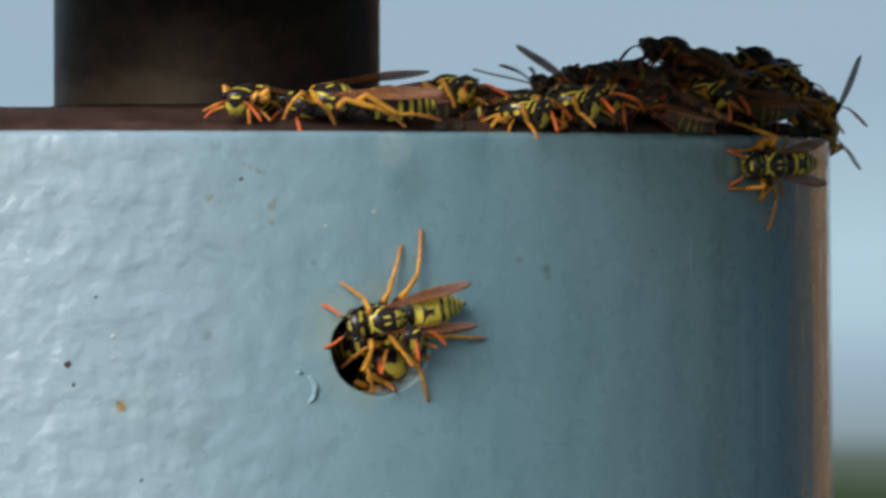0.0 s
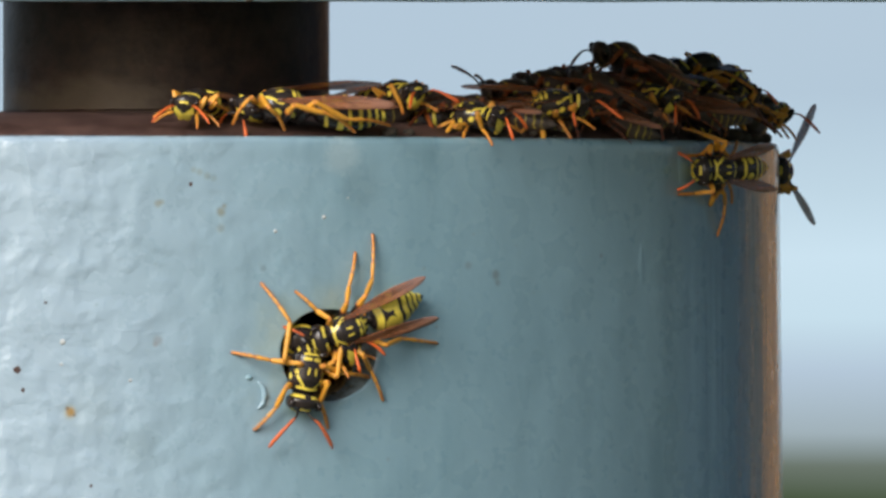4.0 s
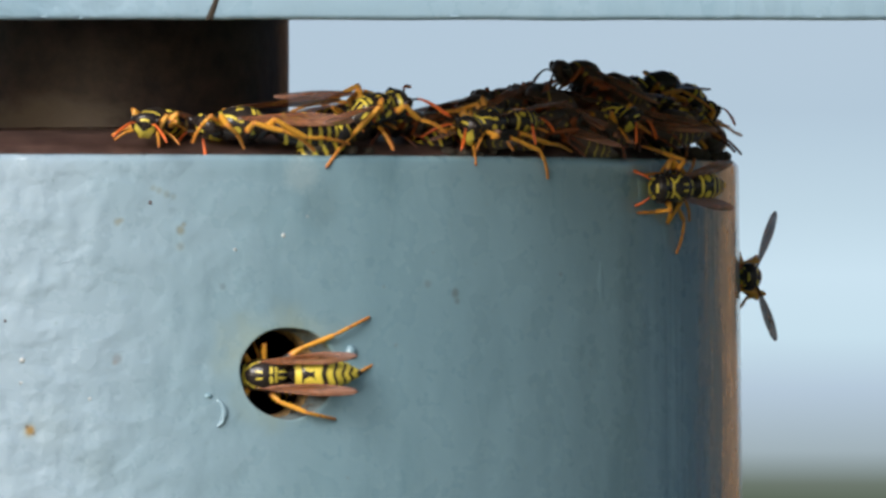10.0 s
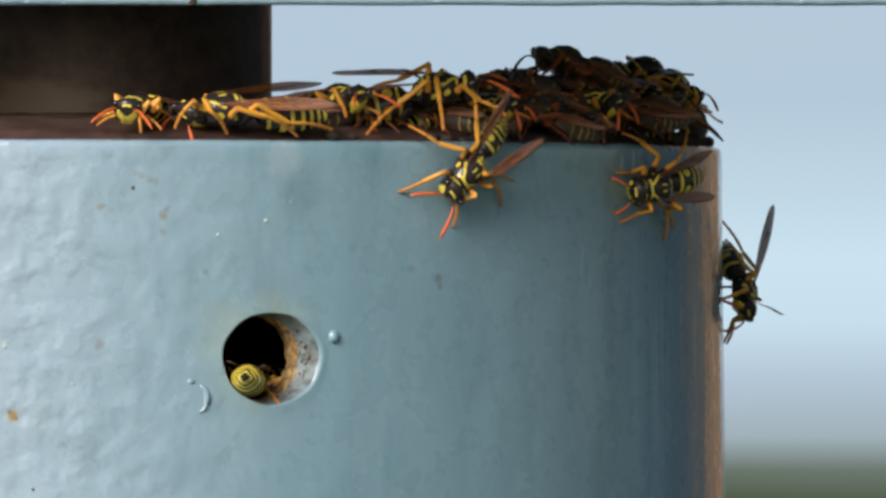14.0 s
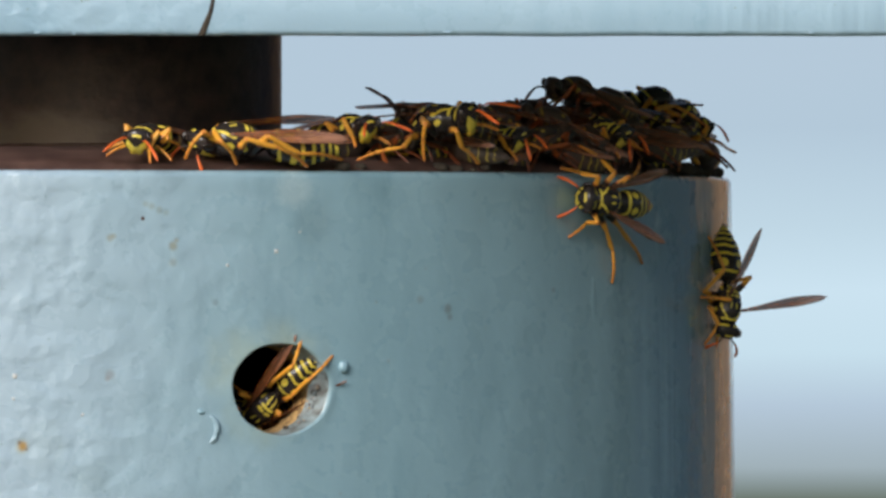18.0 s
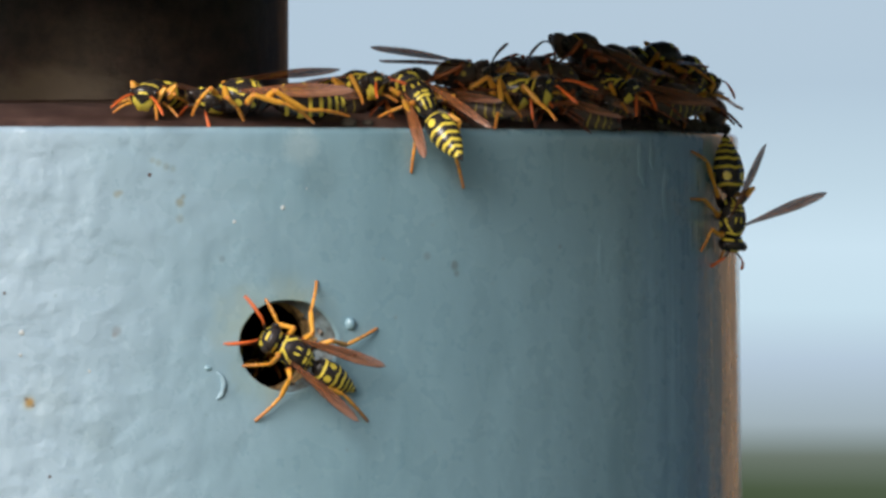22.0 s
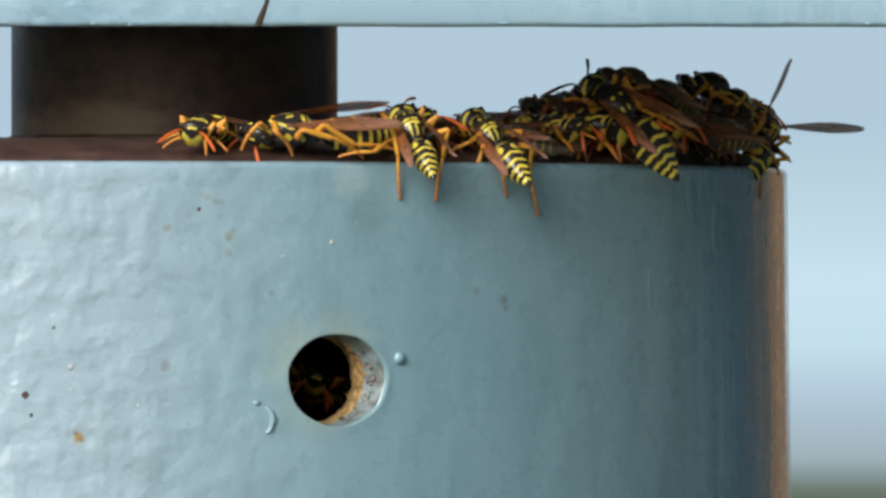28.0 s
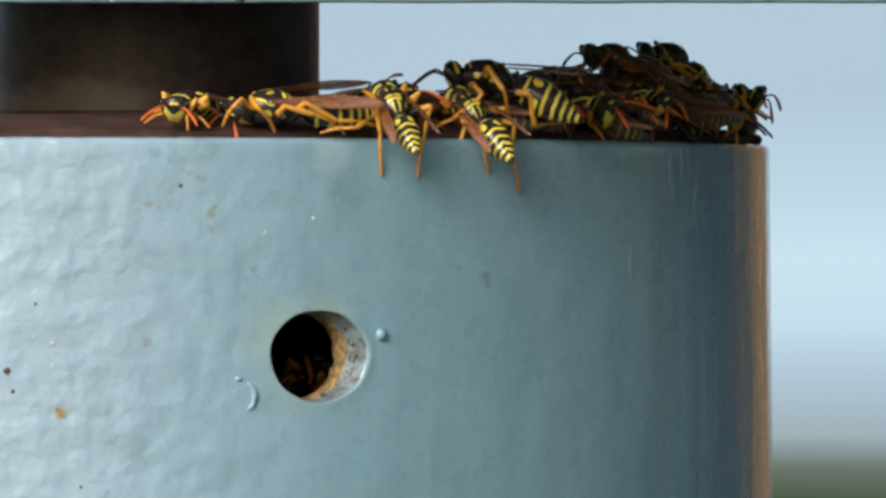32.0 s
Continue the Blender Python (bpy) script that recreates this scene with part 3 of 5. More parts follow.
def build_setting():
    ground = tagged(new("ground", mesh_of("ground", [(-400, -400, BASE_Z), (400, -400, BASE_Z), (400, 400, BASE_Z), (-400, 400, BASE_Z)], [(0, 1, 2, 3)], GRASS, smooth=False)),
                    "green lawn below the pipe", "ground", kind="structure")
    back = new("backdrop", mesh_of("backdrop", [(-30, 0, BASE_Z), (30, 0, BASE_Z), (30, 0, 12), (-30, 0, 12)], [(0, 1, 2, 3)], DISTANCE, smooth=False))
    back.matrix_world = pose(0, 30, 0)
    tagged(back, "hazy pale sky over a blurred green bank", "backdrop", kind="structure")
    # unseen walls, added to shape the dark and warm bands on the pipe
    for name, y0, y1, material, label in (("wall_side", 0.72, 1.40, WALL_DARK, "unseen dark wall added to darken the pipe's reflection"), ("wall_middle", 1.40, 1.95, WALL_BROWN, "unseen brown wall added for a dim band in the reflection"), ("wall_end", 1.95, 4.2, WALL_ORANGE, "unseen orange-brown wall added for the pipe's warm reflection")):
        wall = new(name, mesh_of(name, [(x, y, z) for z in (BASE_Z, 2.4) for x, y in ((1.0, y0), (1.2, y0), (1.2, y1), (1.0, y1))],
                                 [(0, 1, 2, 3), (7, 6, 5, 4), (0, 4, 5, 1), (1, 5, 6, 2), (2, 6, 7, 3), (3, 7, 4, 0)], material, smooth=False))
        tagged(wall, label, "wall", kind="structure")


build_pin()
build_beam()
build_marks()
build_setting()


# ---- wasps: thorax at the origin, head along +x, back along +z ----
def solid(profile, sides, pattern):
    """A body of oval sections: rows of x, half width, half height, centre height (millimetres)."""
    loops, pats = [], []
    n = len(profile)
    for i, (x, w, h, c) in enumerate(profile):
        lp = []
        for j in range(sides):
            a = 2 * math.pi * j / sides
            lp.append(Vector((x, w * math.sin(a), c + h * math.cos(a))) * mm)
            pats.append(pattern(i / (n - 1), a if a <= math.pi else a - 2 * math.pi, x))
        loops.append(lp)
    v, f = rings(loops)
    return v, f, pats


def smooth_profile(keys, n):
    """Rows of x, half width, half height, centre height, eased between the keys."""
    out = []
    xs = [k[0] for k in keys]
    for i in range(n):
        x = xs[0] + (xs[-1] - xs[0]) * (1 - math.cos(math.pi * i / (n - 1))) / 2
        for a, b in zip(keys, keys[1:]):
            if min(a[0], b[0]) - 1e-9 <= x <= max(a[0], b[0]) + 1e-9:
                t = (x - a[0]) / (b[0] - a[0])
                e = t * t * (3 - 2 * t) * 0.55 + t * 0.45
                out.append((x, *(p + (q - p) * e for p, q in zip(a[1:], b[1:]))))
                break
    return out


def soft(d, w=0.35):
    """1 inside, 0 outside, 0.5 on the line."""
    return max(0.0, min(1.0, 0.5 + d / w))


def stroke(x, up, x0, u0, x1, u1, w):
    """Nearness to a painted stroke on the body's skin."""
    dx, du = x1 - x0, (u1 - u0) * 1.5
    t = max(0.0, min(1.0, ((x - x0) * dx + (up - u0) * 1.5 * du) / (dx * dx + du * du)))
    return soft(w - math.hypot(x - x0 - t * dx, (up - u0) * 1.5 - t * du), 0.30)


def thorax_pattern(t, a, x):
    up = abs(a)
    return max(
        stroke(x, up, 2.12, 0.0, 1.95, 1.0, 0.12),           # front edge of the collar
        stroke(x, up, 2.0, 0.42, 0.85, 0.92, 0.131),          # its rear edge, slanting back to the wing root
        stroke(x, up, 0.62, 0.95, 0.42, 1.0, 0.218),          # wing root
        stroke(x, up, 0.75, 0.24, 0.15, 0.20, 0.0928),        # two short lines on the back
        stroke(x, up, -0.78, 0.16, -0.80, 0.52, 0.164),       # two bars on the shield
        stroke(x, up, -1.28, 0.05, -1.30, 0.55, 0.131),       # bar behind it
        stroke(x, up, -1.65, 0.26, -2.25, 0.42, 0.164),       # rear stripes
        stroke(x, up, 0.95, 1.52, 0.75, 1.62, 0.283),         # flank spots
        stroke(x, up, -0.50, 1.70, -0.60, 1.80, 0.24),
        stroke(x, up, -1.6, 1.1, -1.9, 1.3, 0.174))


def abdomen_pattern(t, a, x):
    up = abs(a)
    p = 0.0
    for k, (end, w) in enumerate(((-3.75, 0.16), (-5.95, 0.185), (-7.05, 0.18), (-7.95, 0.17), (-8.75, 0.15), (-9.45, 0.18))):
        wave = 0.05 * math.cos(up * 4.0) + (0.13 * math.exp(-(up / 0.22) ** 2) + 0.10 * math.exp(-((up - 0.85) / 0.25) ** 2) if k else 0)
        p = max(p, soft(w - abs(x - end - wave + 0.1), 0.42))
    p = max(p, soft(0.46 - math.hypot((x + 4.85) * 0.85, (up - 0.62) * 1.5), 0.35))     # two oval spots
    p = max(p, soft(0.30 - abs(x + 5.2), 0.5) if up > 1.7 else 0)
    return p


def bright_abdomen_pattern(t, a, x):
    """Broader yellow rings that leave thin black bands."""
    up = abs(a)
    p = soft(0.34 - abs(x + 3.55), 0.4)
    for end, w in ((-5.75, 0.36), (-6.95, 0.33), (-7.9, 0.30), (-8.72, 0.25), (-9.5, 0.26)):
        wave = 0.10 * math.cos(up * 4.0) + 0.10 * math.exp(-(up / 0.22) ** 2)
        p = max(p, soft(w - abs(x - end - wave), 0.42))
    return max(p, soft(0.62 - math.hypot((x + 4.75) * 0.85, (up - 0.66) * 1.2), 0.35))


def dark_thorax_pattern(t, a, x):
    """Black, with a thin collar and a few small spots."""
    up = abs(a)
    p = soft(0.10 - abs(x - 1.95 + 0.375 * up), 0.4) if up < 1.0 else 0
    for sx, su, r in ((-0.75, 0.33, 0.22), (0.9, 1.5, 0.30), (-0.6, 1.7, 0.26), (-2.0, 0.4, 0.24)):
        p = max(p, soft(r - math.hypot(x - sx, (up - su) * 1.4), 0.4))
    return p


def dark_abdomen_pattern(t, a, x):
    """Black, with thin broken rings, dimmed for the heap's shade."""
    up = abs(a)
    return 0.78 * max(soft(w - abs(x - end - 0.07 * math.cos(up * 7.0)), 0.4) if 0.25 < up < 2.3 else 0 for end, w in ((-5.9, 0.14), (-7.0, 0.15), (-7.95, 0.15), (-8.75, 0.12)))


def head_pattern(t, a, x):
    up = abs(a)
    p = min(soft(x - 0.80, 0.25), soft(up - 1.05, 0.5)) if x > 0.1 else 0                        # face shield
    p = max(p, soft(0.09 - abs(x - 0.85), 0.3) if up < 0.55 else 0)
    p = max(p, soft(0.16 - math.hypot(x - 0.55, (up - 1.15) * 1.1), 0.3))
    p = max(p, soft(0.13 - abs(x + 0.42), 0.3) if 0.15 < up < 1.6 else 0)
    return p


BODY_KEYS = [(2.55, 0.55, 0.6, -0.15), (2.2, 1.2, 1.15, -0.1), (1.2, 1.62, 1.5, 0.0), (0.0, 1.68, 1.6, 0.05), (-1.1, 1.5, 1.45, -0.02), (-1.9, 1.1, 1.1, -0.25), (-2.6, 0.42, 0.45, -0.55)]
v_, f_, p_ = solid(smooth_profile(BODY_KEYS, 64), 72, thorax_pattern)
THORAX = mesh_of("thorax", v_, f_, BODY, p_)
v_, f_, p_ = solid(smooth_profile(BODY_KEYS, 40), 48, dark_thorax_pattern)
SHADED_THORAX = mesh_of("thorax", v_, f_, SHADED_BODY, p_)
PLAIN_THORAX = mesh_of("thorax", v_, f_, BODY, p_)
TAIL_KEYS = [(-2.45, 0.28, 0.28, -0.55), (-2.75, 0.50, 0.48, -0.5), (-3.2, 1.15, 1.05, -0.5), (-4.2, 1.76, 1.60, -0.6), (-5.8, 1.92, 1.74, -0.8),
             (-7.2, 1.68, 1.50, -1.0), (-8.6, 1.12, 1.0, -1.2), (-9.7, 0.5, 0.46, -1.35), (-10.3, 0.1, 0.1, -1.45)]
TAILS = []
for pattern, skin in ((abdomen_pattern, BODY), (dark_abdomen_pattern, SHADED_BODY), (bright_abdomen_pattern, BODY)):
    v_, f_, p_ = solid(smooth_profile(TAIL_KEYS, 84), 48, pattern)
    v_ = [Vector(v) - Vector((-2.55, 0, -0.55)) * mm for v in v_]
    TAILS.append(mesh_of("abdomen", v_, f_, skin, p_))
ABDOMEN, SHADED_ABDOMEN, BRIGHT_ABDOMEN = TAILS
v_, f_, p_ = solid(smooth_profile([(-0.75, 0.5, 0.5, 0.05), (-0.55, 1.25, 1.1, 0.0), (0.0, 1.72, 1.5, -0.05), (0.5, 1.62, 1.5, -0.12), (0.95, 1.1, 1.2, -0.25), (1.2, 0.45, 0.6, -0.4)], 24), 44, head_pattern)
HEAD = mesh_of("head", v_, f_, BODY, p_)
SHADED_HEAD = mesh_of("head", v_, f_, SHADED_BODY, [0.0 if q > 0.2 and i % 3 else q * 0.6 for i, q in enumerate(p_)])


def small_oval(name, a, b, c, material):
    loops = [[Vector((a * math.sin(t) * math.cos(p), b * math.sin(t) * math.sin(p), c * math.cos(t))) * mm for p in [2 * math.pi * j / 14 for j in range(14)]]
             for t in [math.pi * i / 10 for i in range(1, 10)]]
    v, f = rings(loops)
    return mesh_of(name, v, f, material)


EYE_MESH = small_oval("eye", 0.62, 0.42, 1.12, EYE_BLACK)
JAW_MESH = small_oval("mandible", 0.3, 0.5, 0.5, JAW)


def wing_mesh(side):
    """A folded wing: a long narrow blade, rooted at the origin, running back along -x."""
    v, f, p = [], [], []
    n, k = 22, 9
    rnd = random.Random(3)
    for layer in (0.02, -0.02):
        for i in range(n + 1):
            t = i / n
            wid = (0.18 + 0.62 * math.sin(min(1.0, t * 1.5) * math.pi * 0.5) ** 1.3) * (1 - 0.55 * max(0.0, (t - 0.62) / 0.38) ** 1.6)
            if t > 0.9:
                wid *= math.sqrt(max(0.03, 1 - ((t - 0.9) / 0.1) ** 2))
            for j in range(k):
                c = j / (k - 1) * 2 - 1
                fold = 0.10 * abs(c) - 0.16 * t * c * c
                v.append(Vector((-10.7 * t, side * (0.84 * wid * c + 0.2 * t), fold + layer - 0.25 * t * t + 0.05 * math.sin(9 * t + 4 * c))) * mm)
                lines = max(0.9 if c * side > 0.8 else 0, 0.70 if j == 4 and t < 0.8 else 0, 0.62 if j == 2 and t > 0.25 else 0, 0.60 if j == 6 and 0.1 < t < 0.7 else 0, 0.6 if j == 5 and 0.62 < t < 0.66 else 0)
                p.append(max(lines, 0.25 * rnd.random() + (0.5 if t < 0.06 else 0)))
    row = (n + 1) * k
    for i in range(n):
        for j in range(k - 1):
            a = i * k + j
            q = (a, a + 1, a + k + 1, a + k)
            f.append(q)
            f.append(tuple(x + row for x in q[::-1]))
    rim = [j for j in range(k)] + [i * k + k - 1 for i in range(1, n + 1)] + [n * k + j for j in range(k - 2, -1, -1)] + [i * k for i in range(n - 1, 0, -1)]
    for a, b in zip(rim, rim[1:] + rim[:1]):
        f.append((b, a, a + row, b + row))
    return mesh_of("wing", v, f, WING, p)


WINGS = {1: wing_mesh(1), -1: wing_mesh(-1)}

# legs: where the three feet of one side stand, for each bearing (millimetres)
STANCE = {
    "flat": [(5.6, 4.3, -2.15), (0.4, 7.6, -2.15), (-7.6, 5.6, -2.15)],
    "braced": [(3.9, 4.4, -2.15), (-2.6, 8.0, -2.15), (-8.4, 3.8, -2.15)],
    "tucked": [(4.6, 2.6, -2.4), (1.4, 4.4, -2.4), (-5.6, 3.6, -2.4)],
}
HIPS = [(1.5, 0.8, -1.1), (0.1, 0.9, -1.3), (-1.2, 0.9, -1.2)]
SPANS = [(2.6, 2.4, 3.0), (3.1, 3.0, 3.8), (3.5, 3.7, 4.8)]      # thigh, shin and foot
LEG_MESH = {}


def leg_mesh(name, k, dark=False):
    """A thigh, shin or foot along +x from its joint; the foot is five beads and a claw."""
    key = (name, k, dark)
    if key not in LEG_MESH:
        a, b, c = SPANS[k]
        if name == "leg":
            rows = [(0.0, 0.34, 0), (0.12, 0.40, 0), (0.35, 0.42, 0), (0.50, 0.39, 0.1), (0.58, 0.37, 0.62), (0.66, 0.34, 0.95), (0.90, 0.26, 1), (0.97, 0.27, 0.9), (1.0, 0.20, 0.8)]
            long = a
        elif name == "shin":
            rows = [(-0.02, 0.18, 0.8), (0.04, 0.22, 0.95), (0.3, 0.25, 1), (0.62, 0.29, 1), (0.88, 0.27, 1), (0.97, 0.24, 0.9), (1.0, 0.16, 0.75)]
            long = b
        else:
            rows, long, at = [(-0.01, 0.14, 0.8)], c, 0.0
            for i, w in enumerate((0.42, 0.19, 0.14, 0.10, 0.15)):
                rows += [(at + w * 0.15, 0.18 - 0.008 * i, 0.90 - 0.03 * i), (at + w * 0.86, 0.215 - 0.012 * i, 0.94 - 0.03 * i), (at + w * 0.98, 0.14, 0.68)]
                at += w
            rows.append((1.03, 0.10, 0.62))
        bow = {"leg": 0.10, "shin": -0.06, "foot": 0.22}[name]
        pts = [Vector((x * long, 0, bow * math.sin(math.pi * max(0.0, min(1.0, x))))) * mm for x, _, _ in rows]
        v, f = tube(pts, [r * mm for _, r, _ in rows], 10)
        # dark legs are dimmed to red-brown, the heap's shade in their colour
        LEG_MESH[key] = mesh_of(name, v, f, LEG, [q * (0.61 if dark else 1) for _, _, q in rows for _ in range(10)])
    return LEG_MESH[key]


def leg_poses(k, side, foot, along=None):
    """Poses of thigh, shin and foot (the last two in the thigh's space) that bring the foot to its place; along: from the toe to the ankle."""
    hip = Vector((HIPS[k][0], HIPS[k][1] * side, HIPS[k][2]))
    a, b, c = SPANS[k]
    foot = Vector(foot)
    if along is None:
        d = hip - foot
        d.z = 0.0
        along = d.normalized() * 0.9 + Vector((0, 0, 0.42))
    along = Vector(along).normalized()
    ankle = foot + along * c
    way = ankle - hip
    far = min(max(way.length, abs(a - b) + 0.3), (a + b) * 0.992)
    way = way.normalized() * far
    ankle = hip + way
    pole = Vector(((0.25, -0.1, -0.35)[k], 0.55 * side, 0.75))
    way.normalize()
    pole = (pole - way * pole.dot(way)).normalized()
    run = (a * a - b * b + far * far) / (2 * far)
    knee = hip + way * run + pole * math.sqrt(max(0.0, a * a - run * run))
    thigh = frame_of(hip * mm, knee - hip, pole)
    back = thigh.inverted()
    return thigh, back @ frame_of(knee * mm, ankle - knee, pole), back @ frame_of(ankle * mm, -along, Vector((0, 0, 1)) + along * 0.01)


def stance_foot(bearing, k, side, seed):
    rnd = random.Random(f"{bearing} {k} {side} {seed % 7}")
    x, y, z = STANCE[bearing][k]
    return Vector((x + rnd.uniform(-0.9, 0.9), side * (y + rnd.uniform(-0.7, 0.7)), z))


FEELER_MESH = {}


def feeler_mesh(style, side, dark=False):
    key = (style, side, dark)
    if key not in FEELER_MESH:
        bend = {"wide": [(0, 0, 0), (0.5, 0.25, 0.35), (1.0, 0.5, 0.7), (1.5, 1.0, 0.9), (2.4, 1.6, 0.7), (3.4, 2.2, 0.3), (4.3, 2.7, -0.1), (5.0, 3.0, -0.4)],
                "down": [(0, 0, 0), (0.5, 0.25, 0.3), (1.0, 0.55, 0.5), (1.5, 0.9, 0.3), (2.0, 1.3, -0.3), (2.5, 1.6, -1.0), (2.9, 1.8, -1.7), (3.1, 1.9, -2.2)],
                "raised": [(0, 0, 0), (0.4, 0.25, 0.5), (0.8, 0.5, 1.0), (1.4, 0.9, 1.6), (2.1, 1.4, 2.1), (2.9, 1.9, 2.5), (3.6, 2.4, 2.8), (4.2, 2.8, 2.9)]}[style]
        v, f = tube([Vector((x * 0.72, y * side * 1.0, z * 0.8)) * mm for x, y, z in bend], [r * mm for r in (0.15, 0.11, 0.11, 0.12, 0.17, 0.20, 0.19, 0.10)], 8)
        # dark antennae have the backlit look put into their colour
        FEELER_MESH[key] = mesh_of("antenna", v, f, FEELER, [c * (0.46 if dark else 1) for c in (0.1, 0.1, 0.3, 0.75, 1, 1, 1, 1) for _ in range(8)])
    return FEELER_MESH[key]


def wing_pose(side, spread, raised, twist=8):
    return Matrix.Translation(Vector((0.9, 1.25 * side, 1.0)) * mm) @ pose(0, 0, 0, 0, 0, -side * spread) @ pose(0, 0, 0, side * twist, raised, 0)


def head_pose(turn, nod):
    return Matrix.Translation(Vector((3.05, 0, -0.05)) * mm) @ pose(0, 0, 0, 0, nod, turn)


def abdomen_pose(droop, swing):
    return Matrix.Translation(Vector((-2.55, 0, -0.55)) * mm) @ pose(0, 0, 0, 0, -droop, swing)


def make_wasp(m, label, bearing="flat", spread=12, raised=4, feelers="wide", droop=4, swing=0, turn=0, nod=12, seed=1, size=1.05, twist=8, dark=False, stout=1.0, plain=False, bright=False, backlit_feelers=False):
    wasp = tagged(new("paper_wasp"), label, "wasp", "wasps on the pipe")
    wasp.matrix_basis = m
    wasp.scale = (size, size, size)
    # dark: body copies that carry the heap's shade in their colour
    part("thorax", SHADED_THORAX if dark else PLAIN_THORAX if plain else THORAX, wasp)
    part("abdomen", SHADED_ABDOMEN if dark else BRIGHT_ABDOMEN if bright else ABDOMEN, wasp, "abdomen with yellow rings thinned for the heap's shade" if dark else "pointed abdomen ringed in yellow", abdomen_pose(droop, swing)).scale = (1 + (stout - 1) * 0.6, stout, stout)
    head = part("head", SHADED_HEAD if dark else HEAD, wasp, "black head" if dark else "black head with a yellow face", head_pose(turn, nod))
    for s in (1, -1):
        part("eye", EYE_MESH, head, "", Matrix.Translation(Vector((0.28, 1.32 * s, 0.08)) * mm) @ pose(0, 0, 0, -8 * s, 8, 0))
        part("antenna", feeler_mesh(feelers, s, dark or backlit_feelers), head, "antenna darkened as if seen against the sky" if dark or backlit_feelers else "orange clubbed antenna", Matrix.Translation(Vector((0.95, 0.38 * s, 0.25)) * mm) @ pose(0, 0, 0, 0, -nod * 0.5, 0))
        part("mandible", JAW_MESH, head, "", Matrix.Translation(Vector((0.7, 0.34 * s, -1.35)) * mm))
        part("wing", WINGS[s], wasp, "folded amber-brown wing", wing_pose(s, spread, raised, twist))
        for k in (0, 1, 2):
            poses = leg_poses(k, s, stance_foot(bearing, k, s, seed))
            leg = part("leg", leg_mesh("leg", k, dark), wasp, "jointed leg dimmed to red-brown for shade" if dark else "orange-yellow jointed leg", poses[0])
            part("shin", leg_mesh("shin", k, dark), leg, "", poses[1])
            part("foot", leg_mesh("foot", k, dark), leg, "", poses[2])
    return wasp


def named(wasp, name):
    return [c for c in wasp.children if c.name.split(".")[0] == name]


MOVES = []      # things to key, with their rows
STEPS = []      # legs to key: the wasp, its bearing and seed, its walks and its footholds


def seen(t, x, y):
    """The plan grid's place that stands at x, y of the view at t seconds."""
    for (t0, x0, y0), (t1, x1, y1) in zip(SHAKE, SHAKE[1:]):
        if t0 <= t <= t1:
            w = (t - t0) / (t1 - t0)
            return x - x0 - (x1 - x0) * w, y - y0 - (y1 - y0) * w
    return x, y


def moving(wasp, rows, strides=(), holds=None, bearing="flat", seed=1):
    """Keys to set later: the wasp's own way, and its legs' steps in the given stretches of time.
    holds: for a leg (L0 to R2, front to hind) rows of seconds, toe and ankle in the view; seconds alone lets the leg go."""
    MOVES.append((wasp, rows))
    if strides or holds:
        STEPS.append((wasp, bearing, seed, strides, holds or {}))


def body_path(thing):
    """The keyed pose of a thing at any second."""
    keys = thing.animation_data
    curves = {(c.data_path, c.array_index): c for c in keys.action.layers[0].strips[0].channelbag(keys.action_slot).fcurves}

    def at(t):
        f = 1 + t * FPS
        place = [curves["location", i].evaluate(f) for i in range(3)]
        turn = Quaternion([curves["rotation_quaternion", i].evaluate(f) for i in range(4)]).normalized()
        return Matrix.LocRotScale(place, turn, thing.scale)
    return at


def to_ground(p):
    """The nearest place on the pipe's wall, for a point below its rim."""
    if p.z > RIM_Z:
        return p
    d = Vector((p.x - CX, p.y - R, 0)).normalized() * (R + 0.15 * mm)
    return Vector((CX + d.x, R + d.y, p.z))


def ease(t):
    t = max(0.0, min(1.0, t))
    return t * t * (3 - 2 * t)


